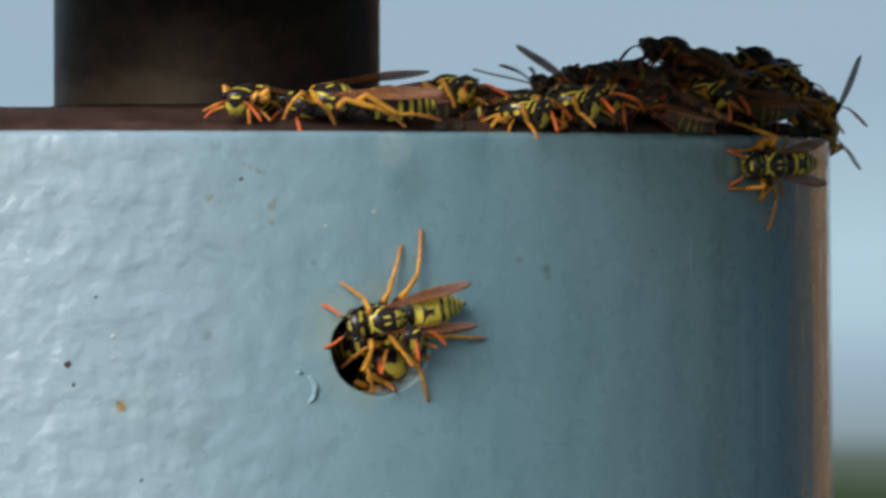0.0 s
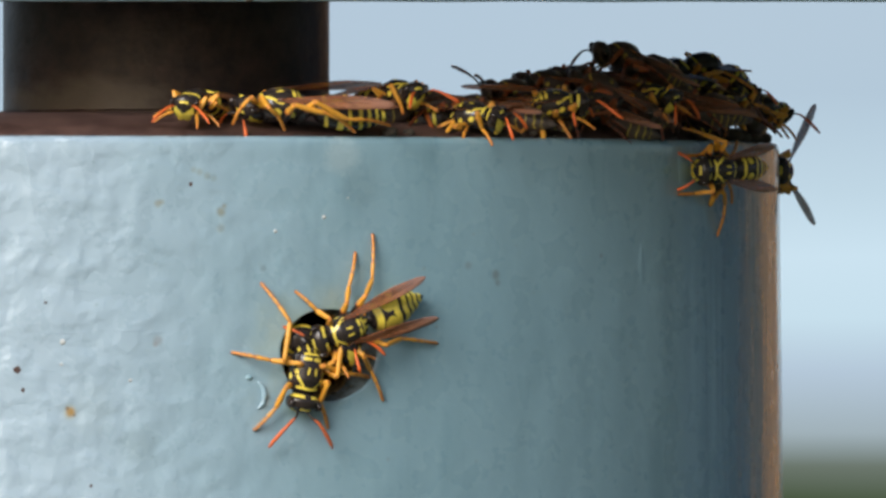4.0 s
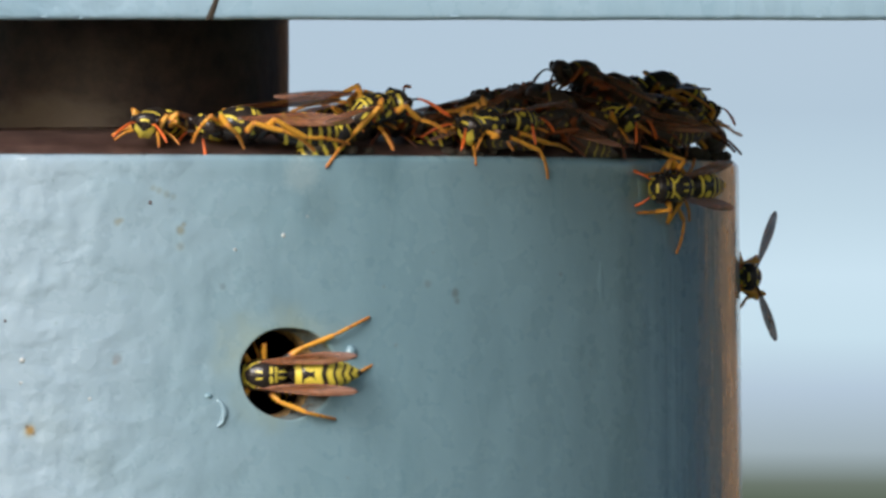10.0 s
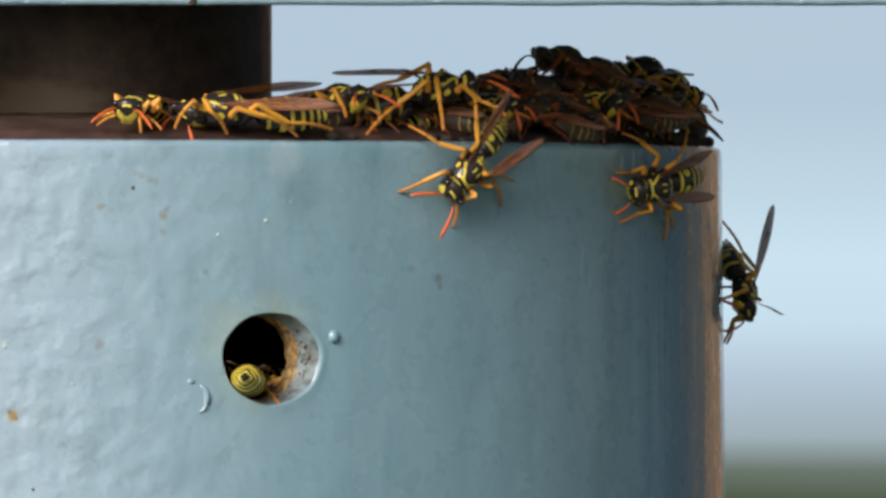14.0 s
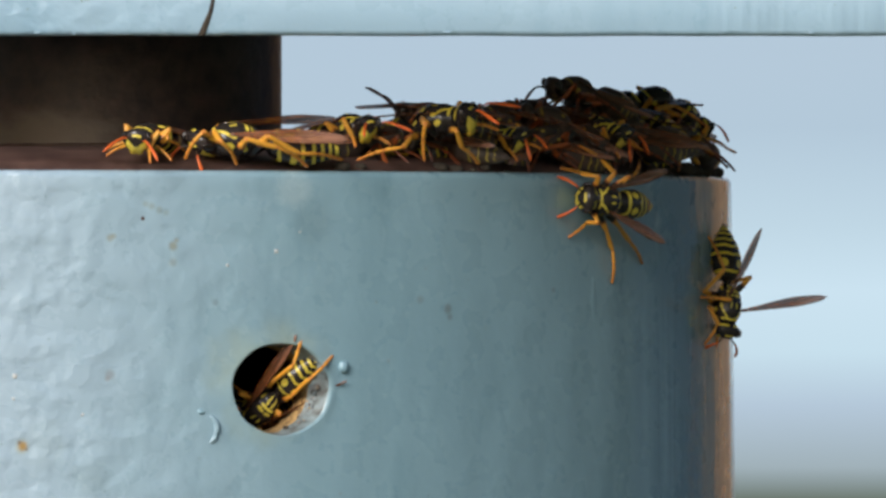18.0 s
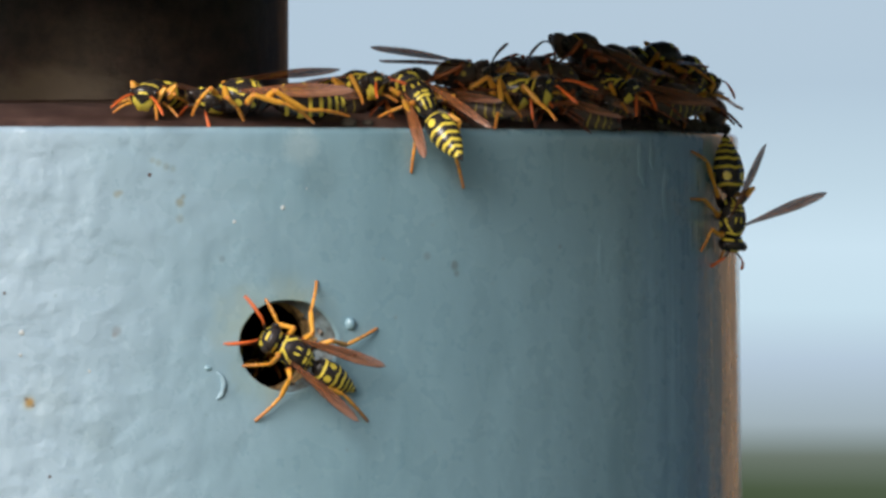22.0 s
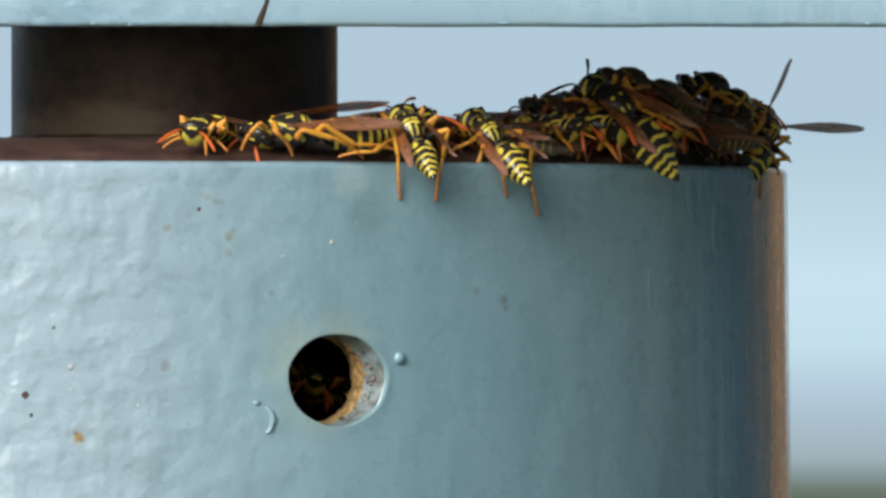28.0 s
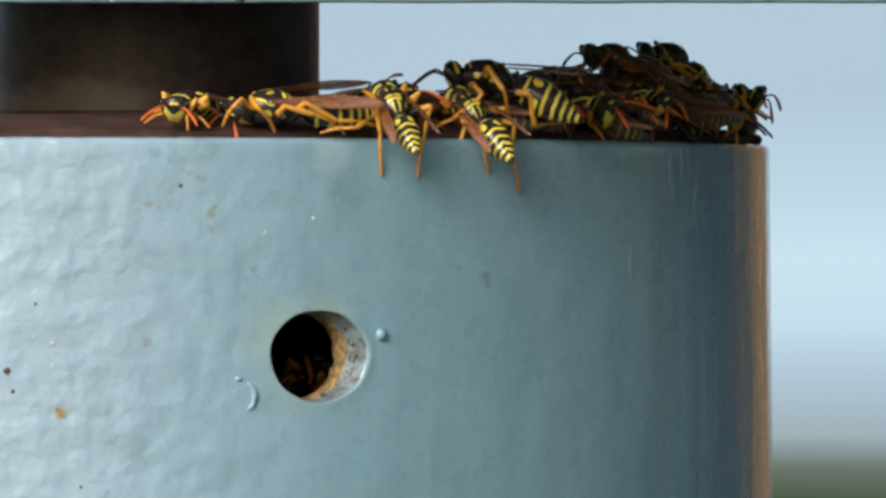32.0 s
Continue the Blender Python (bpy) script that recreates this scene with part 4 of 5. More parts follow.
def leg_keys(wasp, bearing, seed, strides, holds):
    """Rows for every leg: toes planted while the body moves over them, in two sets of three."""
    at = body_path(wasp)
    period = 0.36
    found = []
    for i, leg in enumerate(named(wasp, "leg")):
        side, k = (1, i) if i < 3 else (-1, i - 3)
        rest = stance_foot(bearing, k, side, seed)
        fixed, folded = [], stance_foot("tucked", k, side, seed)
        for row in holds.get(("L" if side > 0 else "R") + str(k), ()):
            if len(row) == 1:
                fixed.append((row[0], None, None))
                continue
            t, fx, fy, ax, ay = row
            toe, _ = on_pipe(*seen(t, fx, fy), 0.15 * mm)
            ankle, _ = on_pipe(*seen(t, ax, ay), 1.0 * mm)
            fixed.append((t, toe, (ankle - toe).normalized()))
        off = 0.0 if i in (0, 2, 4) else 0.5

        def hold(n):
            return to_ground(at(max(0.0, min(32.0, (n + 0.3 - off) * period))) @ (rest * mm))

        def gait(t):
            c = t / period + off
            n = math.floor(c)
            r = c - n
            if r < 0.6:
                return hold(n)
            e = ease((r - 0.6) / 0.4)
            lift = at(t).to_3x3() @ Vector((0, 0, 0.9 * mm * math.sin(math.pi * e)))
            return hold(n).lerp(hold(n + 1), e) + lift

        def target(t):
            """The toe in space and the way from it to the ankle, or None for the resting stance."""
            m = at(t)
            free_toe = m @ (rest * mm)
            walks = any(a - 0.01 <= t <= b + 0.01 for a, b in strides)
            before = [r for r in fixed if r[0] <= t + 1e-6]
            after = [r for r in fixed if r[0] > t + 1e-6]
            if walks:
                base, way = gait(t), None
                near = min(fixed, key=lambda r: abs(r[0] - t), default=None)
                if near and near[1] is not None:
                    w = ease((0.34 - abs(near[0] - t)) / 0.24)
                    base = base.lerp(near[1], w)
                    way = near[2] if w > 0.5 else None
                return base, way
            if before and before[-1][1] is None:
                free_toe = m @ (folded * mm)
                e = ease((t - before[-1][0]) / 0.4)
                if len(before) > 1 and before[-2][1] is not None and e < 1:
                    return before[-2][1].lerp(free_toe, e), None
                return free_toe, None
            if before and after and after[0][1] is not None:
                e = ease((t - after[0][0] + 0.3) / 0.3)
                return before[-1][1].lerp(after[0][1], e), before[-1][2].lerp(after[0][2], e)
            if before:
                return before[-1][1], before[-1][2]
            if after and after[0][1] is not None:
                return after[0][1], after[0][2]
            return free_toe, None

        times = {0.0, 32.0}
        for a, b in strides:
            times |= {round(a + 0.1 * j, 2) for j in range(int((b - a) / 0.1) + 1)} | {b}
        for r in fixed:
            times |= {r[0], max(0.0, round(r[0] - 0.3, 2)), min(32.0, round(r[0] + 0.4, 2))}
        times |= {0.5 * j for j in range(65)}
        clean = []
        for t in sorted(times):
            if not clean or t > clean[-1] + 0.045:
                clean.append(t)
        rows = [[], [], []]
        for t in clean:
            toe, way = target(t)
            back = at(t).inverted()
            local = (back @ toe) / mm
            if way is not None:
                way = (back.to_3x3() @ way).normalized()
            for out, p in zip(rows, leg_poses(k, side, local, way)):
                out.append((t, p))
        shin = [c for c in leg.children if c.name.split(".")[0] == "shin"][0]
        foot = [c for c in leg.children if c.name.split(".")[0] == "foot"][0]
        found += [(leg, rows[0]), (shin, rows[1]), (foot, rows[2])]
    return found


def flexing(wasp, rows, twist=8):
    """Keys for the wings: seconds, spread and rise, by how much one is lifted over the other, their twist, and by how much both swing to one side."""
    for s, wing in zip((1, -1), named(wasp, "wing")):
        MOVES.append((wing, [(r[0], wing_pose(s, r[1] + (s * r[5] if len(r) > 5 else 0), r[2] + (s * r[3] if len(r) > 3 else 0), r[4] if len(r) > 4 else twist)) for r in rows]))


def bending(wasp, rows):
    """Keys for the abdomen: seconds and droop."""
    MOVES.append((named(wasp, "abdomen")[0], [(t, abdomen_pose(d, 0)) for t, d in rows]))


def nodding(wasp, rows):
    """Keys for the head: seconds, turn and nod."""
    MOVES.append((named(wasp, "head")[0], [(t, head_pose(turn, nod)) for t, turn, nod in rows]))


def feeling(wasp, seed, amount=9):
    """A slow probing of the antennae."""
    rnd = random.Random(seed)
    head = named(wasp, "head")[0]
    for a in [c for c in head.children if c.name.split(".")[0] == "antenna"]:
        rest, t, rows = a.matrix_basis.copy(), 0.0, []
        while t < 32.0:
            rows.append((round(t, 2), rest @ pose(0, 0, 0, 0, rnd.uniform(-amount, amount), rnd.uniform(-amount, amount))))
            t += rnd.uniform(0.7, 1.8)
        rows.append((32.0, rest))
        MOVES.append((a, rows))


# ---- wasps that stay on the rim ----
ON_RIM = "black and yellow paper wasp resting on the pipe's rusty rim"
# these wasps wear the darkened copies: shade painted on, not a darker kind
IN_HEAP = "shade-coloured paper wasp under folded brown wings in the heap"
LIT_HEAP = "black and yellow paper wasp crowded in the heap on the rim"
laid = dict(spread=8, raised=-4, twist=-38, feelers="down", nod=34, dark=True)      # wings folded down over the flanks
still = [
    # u, v, back, forward, up, label, settings
    (284, 224, 4.0, (-0.34, -0.93, -0.12), (0.1, -0.1, 1), ON_RIM, dict(bearing="tucked", feelers="wide", spread=4, raised=-6, twist=-30, nod=30, turn=14, size=1.0, plain=True)),
    (440, 232, 3.2, (-0.95, -0.26, -0.02), (0.1, -0.35, 0.9), ON_RIM, dict(bearing="tucked", feelers="down", spread=8, raised=3, twist=-58, nod=58, turn=30, droop=-3, size=1.32, stout=0.95)),
    (640, 210, 9.0, (0.62, -0.75, 0.04), (0, -0.1, 1), "black and yellow paper wasp standing behind the others on the rim", dict(bearing="tucked", feelers="wide", spread=8, raised=-3, twist=-30, nod=30)),
    (1044, 143, 14.0, (-0.80, -0.55, 0.12), (0.1, -0.2, 1), IN_HEAP, dict(bearing="tucked", feelers="down", spread=14, raised=-12, twist=-40, nod=40, dark=True)),
    (1085, 214, 6.0, (0.80, -0.55, -0.12), (0, -0.25, 1), LIT_HEAP, dict(bearing="tucked", feelers="down", spread=7, raised=-2, twist=-35, nod=35)),
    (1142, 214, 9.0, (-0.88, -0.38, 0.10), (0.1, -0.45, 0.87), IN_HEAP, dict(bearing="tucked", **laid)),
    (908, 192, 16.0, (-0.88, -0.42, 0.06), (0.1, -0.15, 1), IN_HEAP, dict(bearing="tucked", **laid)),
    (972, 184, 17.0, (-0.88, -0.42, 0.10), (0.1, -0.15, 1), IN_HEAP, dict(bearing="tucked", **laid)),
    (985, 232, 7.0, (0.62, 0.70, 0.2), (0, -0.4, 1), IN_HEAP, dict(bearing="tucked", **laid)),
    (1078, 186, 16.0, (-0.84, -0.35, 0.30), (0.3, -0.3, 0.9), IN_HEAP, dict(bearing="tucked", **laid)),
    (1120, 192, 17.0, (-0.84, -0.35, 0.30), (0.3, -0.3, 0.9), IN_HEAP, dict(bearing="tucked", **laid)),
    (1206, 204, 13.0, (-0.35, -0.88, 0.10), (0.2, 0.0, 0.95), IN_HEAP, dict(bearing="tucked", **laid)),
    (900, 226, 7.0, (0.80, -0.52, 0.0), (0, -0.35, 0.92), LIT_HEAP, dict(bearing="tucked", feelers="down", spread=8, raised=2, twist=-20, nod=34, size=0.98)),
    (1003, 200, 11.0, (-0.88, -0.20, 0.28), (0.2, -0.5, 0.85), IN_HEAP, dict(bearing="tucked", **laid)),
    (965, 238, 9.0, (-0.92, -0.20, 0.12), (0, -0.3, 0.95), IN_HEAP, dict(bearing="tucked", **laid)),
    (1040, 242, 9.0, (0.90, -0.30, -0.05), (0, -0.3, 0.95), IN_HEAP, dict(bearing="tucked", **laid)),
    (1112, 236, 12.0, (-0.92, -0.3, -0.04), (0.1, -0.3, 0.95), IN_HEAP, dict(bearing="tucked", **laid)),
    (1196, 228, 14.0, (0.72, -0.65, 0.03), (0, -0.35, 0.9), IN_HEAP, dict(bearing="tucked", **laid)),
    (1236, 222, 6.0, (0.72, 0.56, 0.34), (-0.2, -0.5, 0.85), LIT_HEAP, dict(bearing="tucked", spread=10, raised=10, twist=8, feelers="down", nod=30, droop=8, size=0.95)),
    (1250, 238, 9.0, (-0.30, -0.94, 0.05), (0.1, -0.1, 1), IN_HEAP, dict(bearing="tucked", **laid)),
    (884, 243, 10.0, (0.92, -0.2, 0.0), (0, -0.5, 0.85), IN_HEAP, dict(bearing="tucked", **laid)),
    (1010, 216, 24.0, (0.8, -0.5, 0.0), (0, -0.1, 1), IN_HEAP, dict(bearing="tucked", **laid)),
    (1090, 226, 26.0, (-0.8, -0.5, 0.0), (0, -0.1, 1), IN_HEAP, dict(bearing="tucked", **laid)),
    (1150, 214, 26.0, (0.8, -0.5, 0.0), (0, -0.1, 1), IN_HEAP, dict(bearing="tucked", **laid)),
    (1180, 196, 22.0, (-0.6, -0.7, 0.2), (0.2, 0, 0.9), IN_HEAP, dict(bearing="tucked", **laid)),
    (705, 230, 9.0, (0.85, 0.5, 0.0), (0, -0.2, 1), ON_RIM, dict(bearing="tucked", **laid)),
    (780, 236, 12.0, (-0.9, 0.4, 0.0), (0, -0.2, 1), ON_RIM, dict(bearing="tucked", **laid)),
]
HOLDS = {1: {"L0": [(23, 442, 222, 425, 198)], "L1": [(23, 566, 226, 520, 196)], "L2": [(23, 628, 214, 556, 204)], "R0": [(23, 345, 205, 362, 180)]}}
for i, (u, v, back, fwd, up, label, kw) in enumerate(still):
    w = make_wasp(perched(u, v, back, fwd, up), label, seed=i, **kw)
    feeling(w, i, 7)
    rnd = random.Random(100 + i)
    rest, t, rows = w.matrix_basis.copy(), 0.0, []
    while t < 32.0:
        rows.append((round(t, 2), rest @ pose(rnd.uniform(-0.15, 0.15) * mm, rnd.uniform(-0.1, 0.1) * mm, 0, 0, rnd.uniform(-1.5, 1.5), rnd.uniform(-2, 2))))
        t += rnd.uniform(1.5, 4.0)
    rows.append((32.0, rest))
    MOVES.append((w, rows))
    if i in HOLDS:
        STEPS.append((w, kw["bearing"], i, (), HOLDS[i]))

# ---- the guard: rests half in the hole, then creeps in and stays inside ----
guard = make_wasp(crawling(530, 620, 190), "black and yellow paper wasp half in the drilled hole", "braced", spread=11, seed=2, feelers="down", nod=30, size=1.15, bright=True)
moving(guard, [
    (0.0, crawling(532, 620, 189, 2.4)), (1.0, crawling(532, 620, 190, 2.4)), (2.0, crawling(544, 630, 199, 2.4)), (2.5, crawling(544, 630, 199, 2.4)),
    (4.5, crawling(557, 628, 200, 2.4)), (5.0, crawling(556, 628, 200, 2.4)), (6.0, crawling(562, 631, 204, 2.4)), (6.5, crawling(556, 633, 206, 2.3)),
    (7.0, crawling(554, 654, 208, 2.0, -4)), (8.0, crawling(543, 661, 213, 1.6, -10)), (8.5, crawling(539, 671, 213, 1.2, -14)), (9.0, crawling(536, 665, 212, 0.8, -16)),
    (9.5, crawling(540, 665, 203, 0.4, -20)), (10.0, crawling(478, 676, 181, -1.6, -24)), (11.0, crawling(440, 688, 188, -4.2, -32)),
    (11.5, free(488, 692, 9, (-0.55, 0.8, 0.02), (-0.2, -0.4, 1))), (12.0, free(504, 722, 12, (-0.12, 0.98, -0.12), (0, -0.2, 1))), (13.0, free(506, 720, 13, (-0.08, 0.98, -0.12), (0, -0.2, 1))),
    (14.0, free(487, 714, 17, (0.05, 0.98, -0.1), (0.1, -0.2, 1))), (14.5, free(470, 722, 18, (0.2, 0.95, -0.08), (0.2, -0.2, 1))), (16.5, free(451, 731, 24, (0.5, 0.8, 0.0), (0, -0.2, 1))),
    (20.0, free(480, 690, 34, (0.7, 0.5, 0.0), (0, 0, 1))), (24.0, free(500, 690, 30, (0.6, -0.6, 0), (0, 0, 1))), (25.6, free(500, 690, 40, (0.4, -0.8, 0), (0, 0, 1))), (26.7, free(496, 690, 28, (0.2, -0.95, 0), (0, 0, 1))),
    (27.5, free(486, 690, 32, (0.1, -0.97, 0.1), (0.3, 0, 1))), (28.0, free(484, 676, 32, (0.05, -0.97, 0.15), (0.35, 0, 1))), (29.0, free(478, 670, 33, (0.1, -0.97, 0.15), (-0.3, 0, 1))),
    (30.0, free(486, 664, 33, (0.2, -0.95, 0.15), (0.3, 0, 1))), (31.0, free(505, 690, 35, (0.4, -0.9, 0.1), (0.2, 0, 1))), (32.0, free(512, 698, 36, (0.5, -0.85, 0.1), (0.2, 0, 1)))],
    [(6.4, 7.6), (8.2, 9.8)],
    {
        "R0": [(0, 603, 500, 628, 518), (1, 638, 530, 665, 550), (2, 400, 508, 430, 535), (5, 517, 487, 550, 508), (6, 521, 415, 545, 440), (6.8,)],
        "R1": [(0, 709, 435, 695, 492), (1, 740, 462, 722, 525), (2, 506, 440, 495, 500), (5, 613, 412, 608, 470), (6, 620, 340, 608, 400), (6.7,)],
        "R2": [(0, 745, 408, 738, 490), (1, 778, 437, 773, 515), (2, 537, 408, 536, 490), (5, 640, 375, 650, 460), (6, 643, 300, 650, 385), (8, 533, 362, 527, 430), (9, 543, 450, 528, 530), (10, 653, 562, 575, 602), (11, 575, 622, 530, 620), (11.4,)],
        "L0": [(0, 660, 695, 650, 655), (5, 600, 620, 575, 595), (6.8,)],
        "L1": [(0, 762, 715, 745, 650), (1, 792, 735, 775, 680), (2, 555, 702, 530, 640), (5, 685, 650, 660, 595), (6, 687, 573, 655, 520), (7, 655, 665, 635, 605), (8, 612, 617, 560, 590), (9, 635, 682, 560, 692), (10, 593, 742, 540, 730), (10.6,)],
        "L2": [(0, 858, 600, 790, 595), (1, 888, 628, 830, 617), (2, 650, 600, 590, 592), (5, 742, 565, 685, 552), (6, 745, 490, 700, 475), (7, 698, 552, 650, 535), (8, 630, 550, 580, 540), (9, 645, 632, 580, 640), (10, 682, 642, 630, 673), (11, 652, 637, 580, 672), (11.5,)],
    }, "braced", 2)
feeling(guard, 31)
bending(guard, [(0.0, 4), (11.0, 2), (11.5, -8), (32.0, -8)])
nodding(guard, [(0.0, 0, 30), (20.0, 0, 30), (26.0, 0, 56), (32.0, 0, 56)])
flexing(guard, [(0.0, 5, 3, 0, -20), (7.0, 5, 3, 0, -20), (8.5, 3, 3, 0, -10), (11.0, 2, 2), (32.0, 3, 2)])

# ---- the first to leave: out of the hole, round, up the wall and over the rim ----
leaver = make_wasp(crawling(530, 620, 190), "black and yellow paper wasp out of the drilled hole", "flat", spread=25, seed=3, droop=0, size=1.24, stout=1.04)
moving(leaver, [
    (0.0, free(516, 714, 16, (0.35, -0.8, 0.35), (-0.5, -0.2, 0.8))), (1.0, free(514, 706, 15, (0.15, -0.9, 0.3), (-0.4, -0.2, 0.8))),
    (1.5, free(492, 680, 11.0, (0.08, -0.93, -0.05), (-0.3, -0.3, 0.85))), (2.0, crawling(482, 692, 290, 1.2, 8)), (2.5, crawling(485, 709, 282, 1.2, 8)),
    (4.5, crawling(477, 696, 238, 1.8, 6)), (5.0, crawling(425, 746, 184)), (5.5, crawling(402, 716, 168)), (6.0, crawling(429, 690, 141)), (6.5, crawling(451, 633, 100)),
    (7.0, crawling(516, 540, 76)), (7.5, crawling(493, 435, 83)), (8.0, crawling(518, 361, 80)), (8.5, crawling(540, 294, 78, 2.5)), (9.0, crawling(544, 281, 72, 2.6, 6)),
    (9.5, perched(612, 208, 1.0, (0.74, 0.55, 0.36), (-0.3, -0.65, 0.7))), (10.0, perched(668, 207, 3.0, (0.74, 0.60, 0.22), (-0.1, -0.55, 0.83))), (11.0, perched(764, 211, 4.0, (0.84, 0.50, 0.16), (-0.1, -0.45, 0.87))),
    (12.0, perched(769, 191, 4.5, (0.88, 0.34, 0.26), (-0.15, -0.4, 0.88))), (13.0, perched(775, 194, 4.5, (0.88, 0.34, 0.25), (-0.15, -0.4, 0.88))), (13.5, perched(798, 194, 4.5, (0.94, 0.22, 0.18), (-0.12, -0.35, 0.9))), (14.0, perched(812, 195, 4.5, (0.96, 0.16, 0.12), (-0.1, -0.35, 0.9))), (14.5, perched(805, 200, 4.0, (0.96, -0.1, 0.10), (-0.1, -0.35, 0.9))),
    (16.5, perched(779, 203, 4.0, (0.88, -0.42, 0.12), (0, -0.3, 1))), (17.0, perched(793, 199, 4.0, (0.88, -0.42, 0.12), (0, -0.3, 1))), (18.0, perched(795, 197, 4.0, (0.88, -0.42, 0.12), (0, -0.3, 1))), (19.0, perched(784, 195, 4.0, (0.88, -0.42, 0.14), (0, -0.3, 1))), (20.0, perched(786, 201, 4.0, (0.88, -0.42, 0.10), (0, -0.3, 1))),
    (20.5, perched(772, 208, 5.0, (0.9, -0.2, 0.05), (0, -0.3, 1))), (21.0, perched(832, 212, 6.0, (0.95, 0.2, 0.05), (0, -0.4, 1))), (22.0, perched(917, 218, 6.0, (0.9, -0.35, 0), (0, -0.3, 1))),
    (24.0, perched(968, 221, 6.0, (0.85, -0.5, -0.1), (0, -0.3, 1))), (25.0, perched(969, 216, 6.0, (0.8, -0.5, -0.1), (0, -0.3, 1))), (32.0, perched(975, 228, 8.0, (0.8, -0.4, -0.1), (0, -0.3, 1)))],
    [(1.0, 2.2), (4.0, 10.0), (14.0, 16.5), (20.2, 22.2)],
    {
        "R0": [(0,), (2, 398, 738, 402, 690), (5, 385, 622, 410, 632), (7, 583, 418, 572, 450), (9.4,), (18, 846, 290, 812, 256), (20.2,)],
        "R1": [(0,), (2, 392, 645, 402, 622), (6, 590, 445, 565, 475), (7, 597, 365, 590, 445), (8, 542, 258, 515, 270), (9, 572, 388, 545, 342), (9.6,), (12, 798, 233, 762, 205), (14.2,), (18, 751, 284, 752, 250), (20.2,)],
        "R2": [(0,), (2, 415, 605, 432, 590), (7, 650, 450, 610, 460), (8, 465, 478, 455, 400), (9, 497, 425, 493, 370), (9.6,), (12, 690, 236, 704, 195), (14.2,), (18, 632, 284, 690, 268), (20.2,)],
        "L0": [(0,), (2, 468, 708, 455, 680), (5, 438, 760, 445, 735), (6, 358, 525, 385, 533), (7, 468, 310, 480, 370), (8, 372, 190, 400, 205), (8.5,)],
        "L1": [(0,), (2, 480, 645, 470, 622), (5, 470, 775, 478, 735), (6, 430, 710, 457, 650), (7, 400, 378, 435, 425), (8, 325, 262, 345, 275), (8.5,)],
        "L2": [(0,), (2, 472, 605, 462, 595), (5, 590, 745, 552, 702), (6, 605, 672, 555, 650), (7, 345, 600, 420, 545), (8, 310, 402, 365, 350), (9, 348, 435, 400, 365), (9.6,)],
    }, "flat", 3)
feeling(leaver, 32)
bending(leaver, [(0.0, 0), (1.0, 4), (1.5, 20), (1.75, 50), (2.0, 78), (2.5, 78), (4.5, 62), (5.0, 4), (8.5, 2), (9.0, 3), (9.5, 30), (10.0, 18), (11.0, 14), (12.0, 10), (14.0, 6), (16.5, 10), (32.0, 6)])
flexing(leaver, [(0.0, 3, 0), (1.0, 3, -3), (1.5, 3, -16), (2.0, 4, -62), (2.5, 4, -62), (4.5, 8, -40), (5.0, 14, 4), (6.0, 25, 6), (7.0, 34, 8), (8.0, 44, 12), (9.0, 58, 60), (9.5, 34, 20), (10.0, 12, 8), (12.0, 8, 8), (14.0, 8, 6), (16.5, 8, 6), (20.0, 8, 6), (22.0, 6, -2), (32.0, 6, -6)])

# ---- the one at the rim that climbs down, into the hole, out again and up ----
climber = make_wasp(crawling(900, 220, 10), "black and yellow paper wasp with spread amber wings", "flat", spread=17, seed=4, size=1.1, stout=0.76)
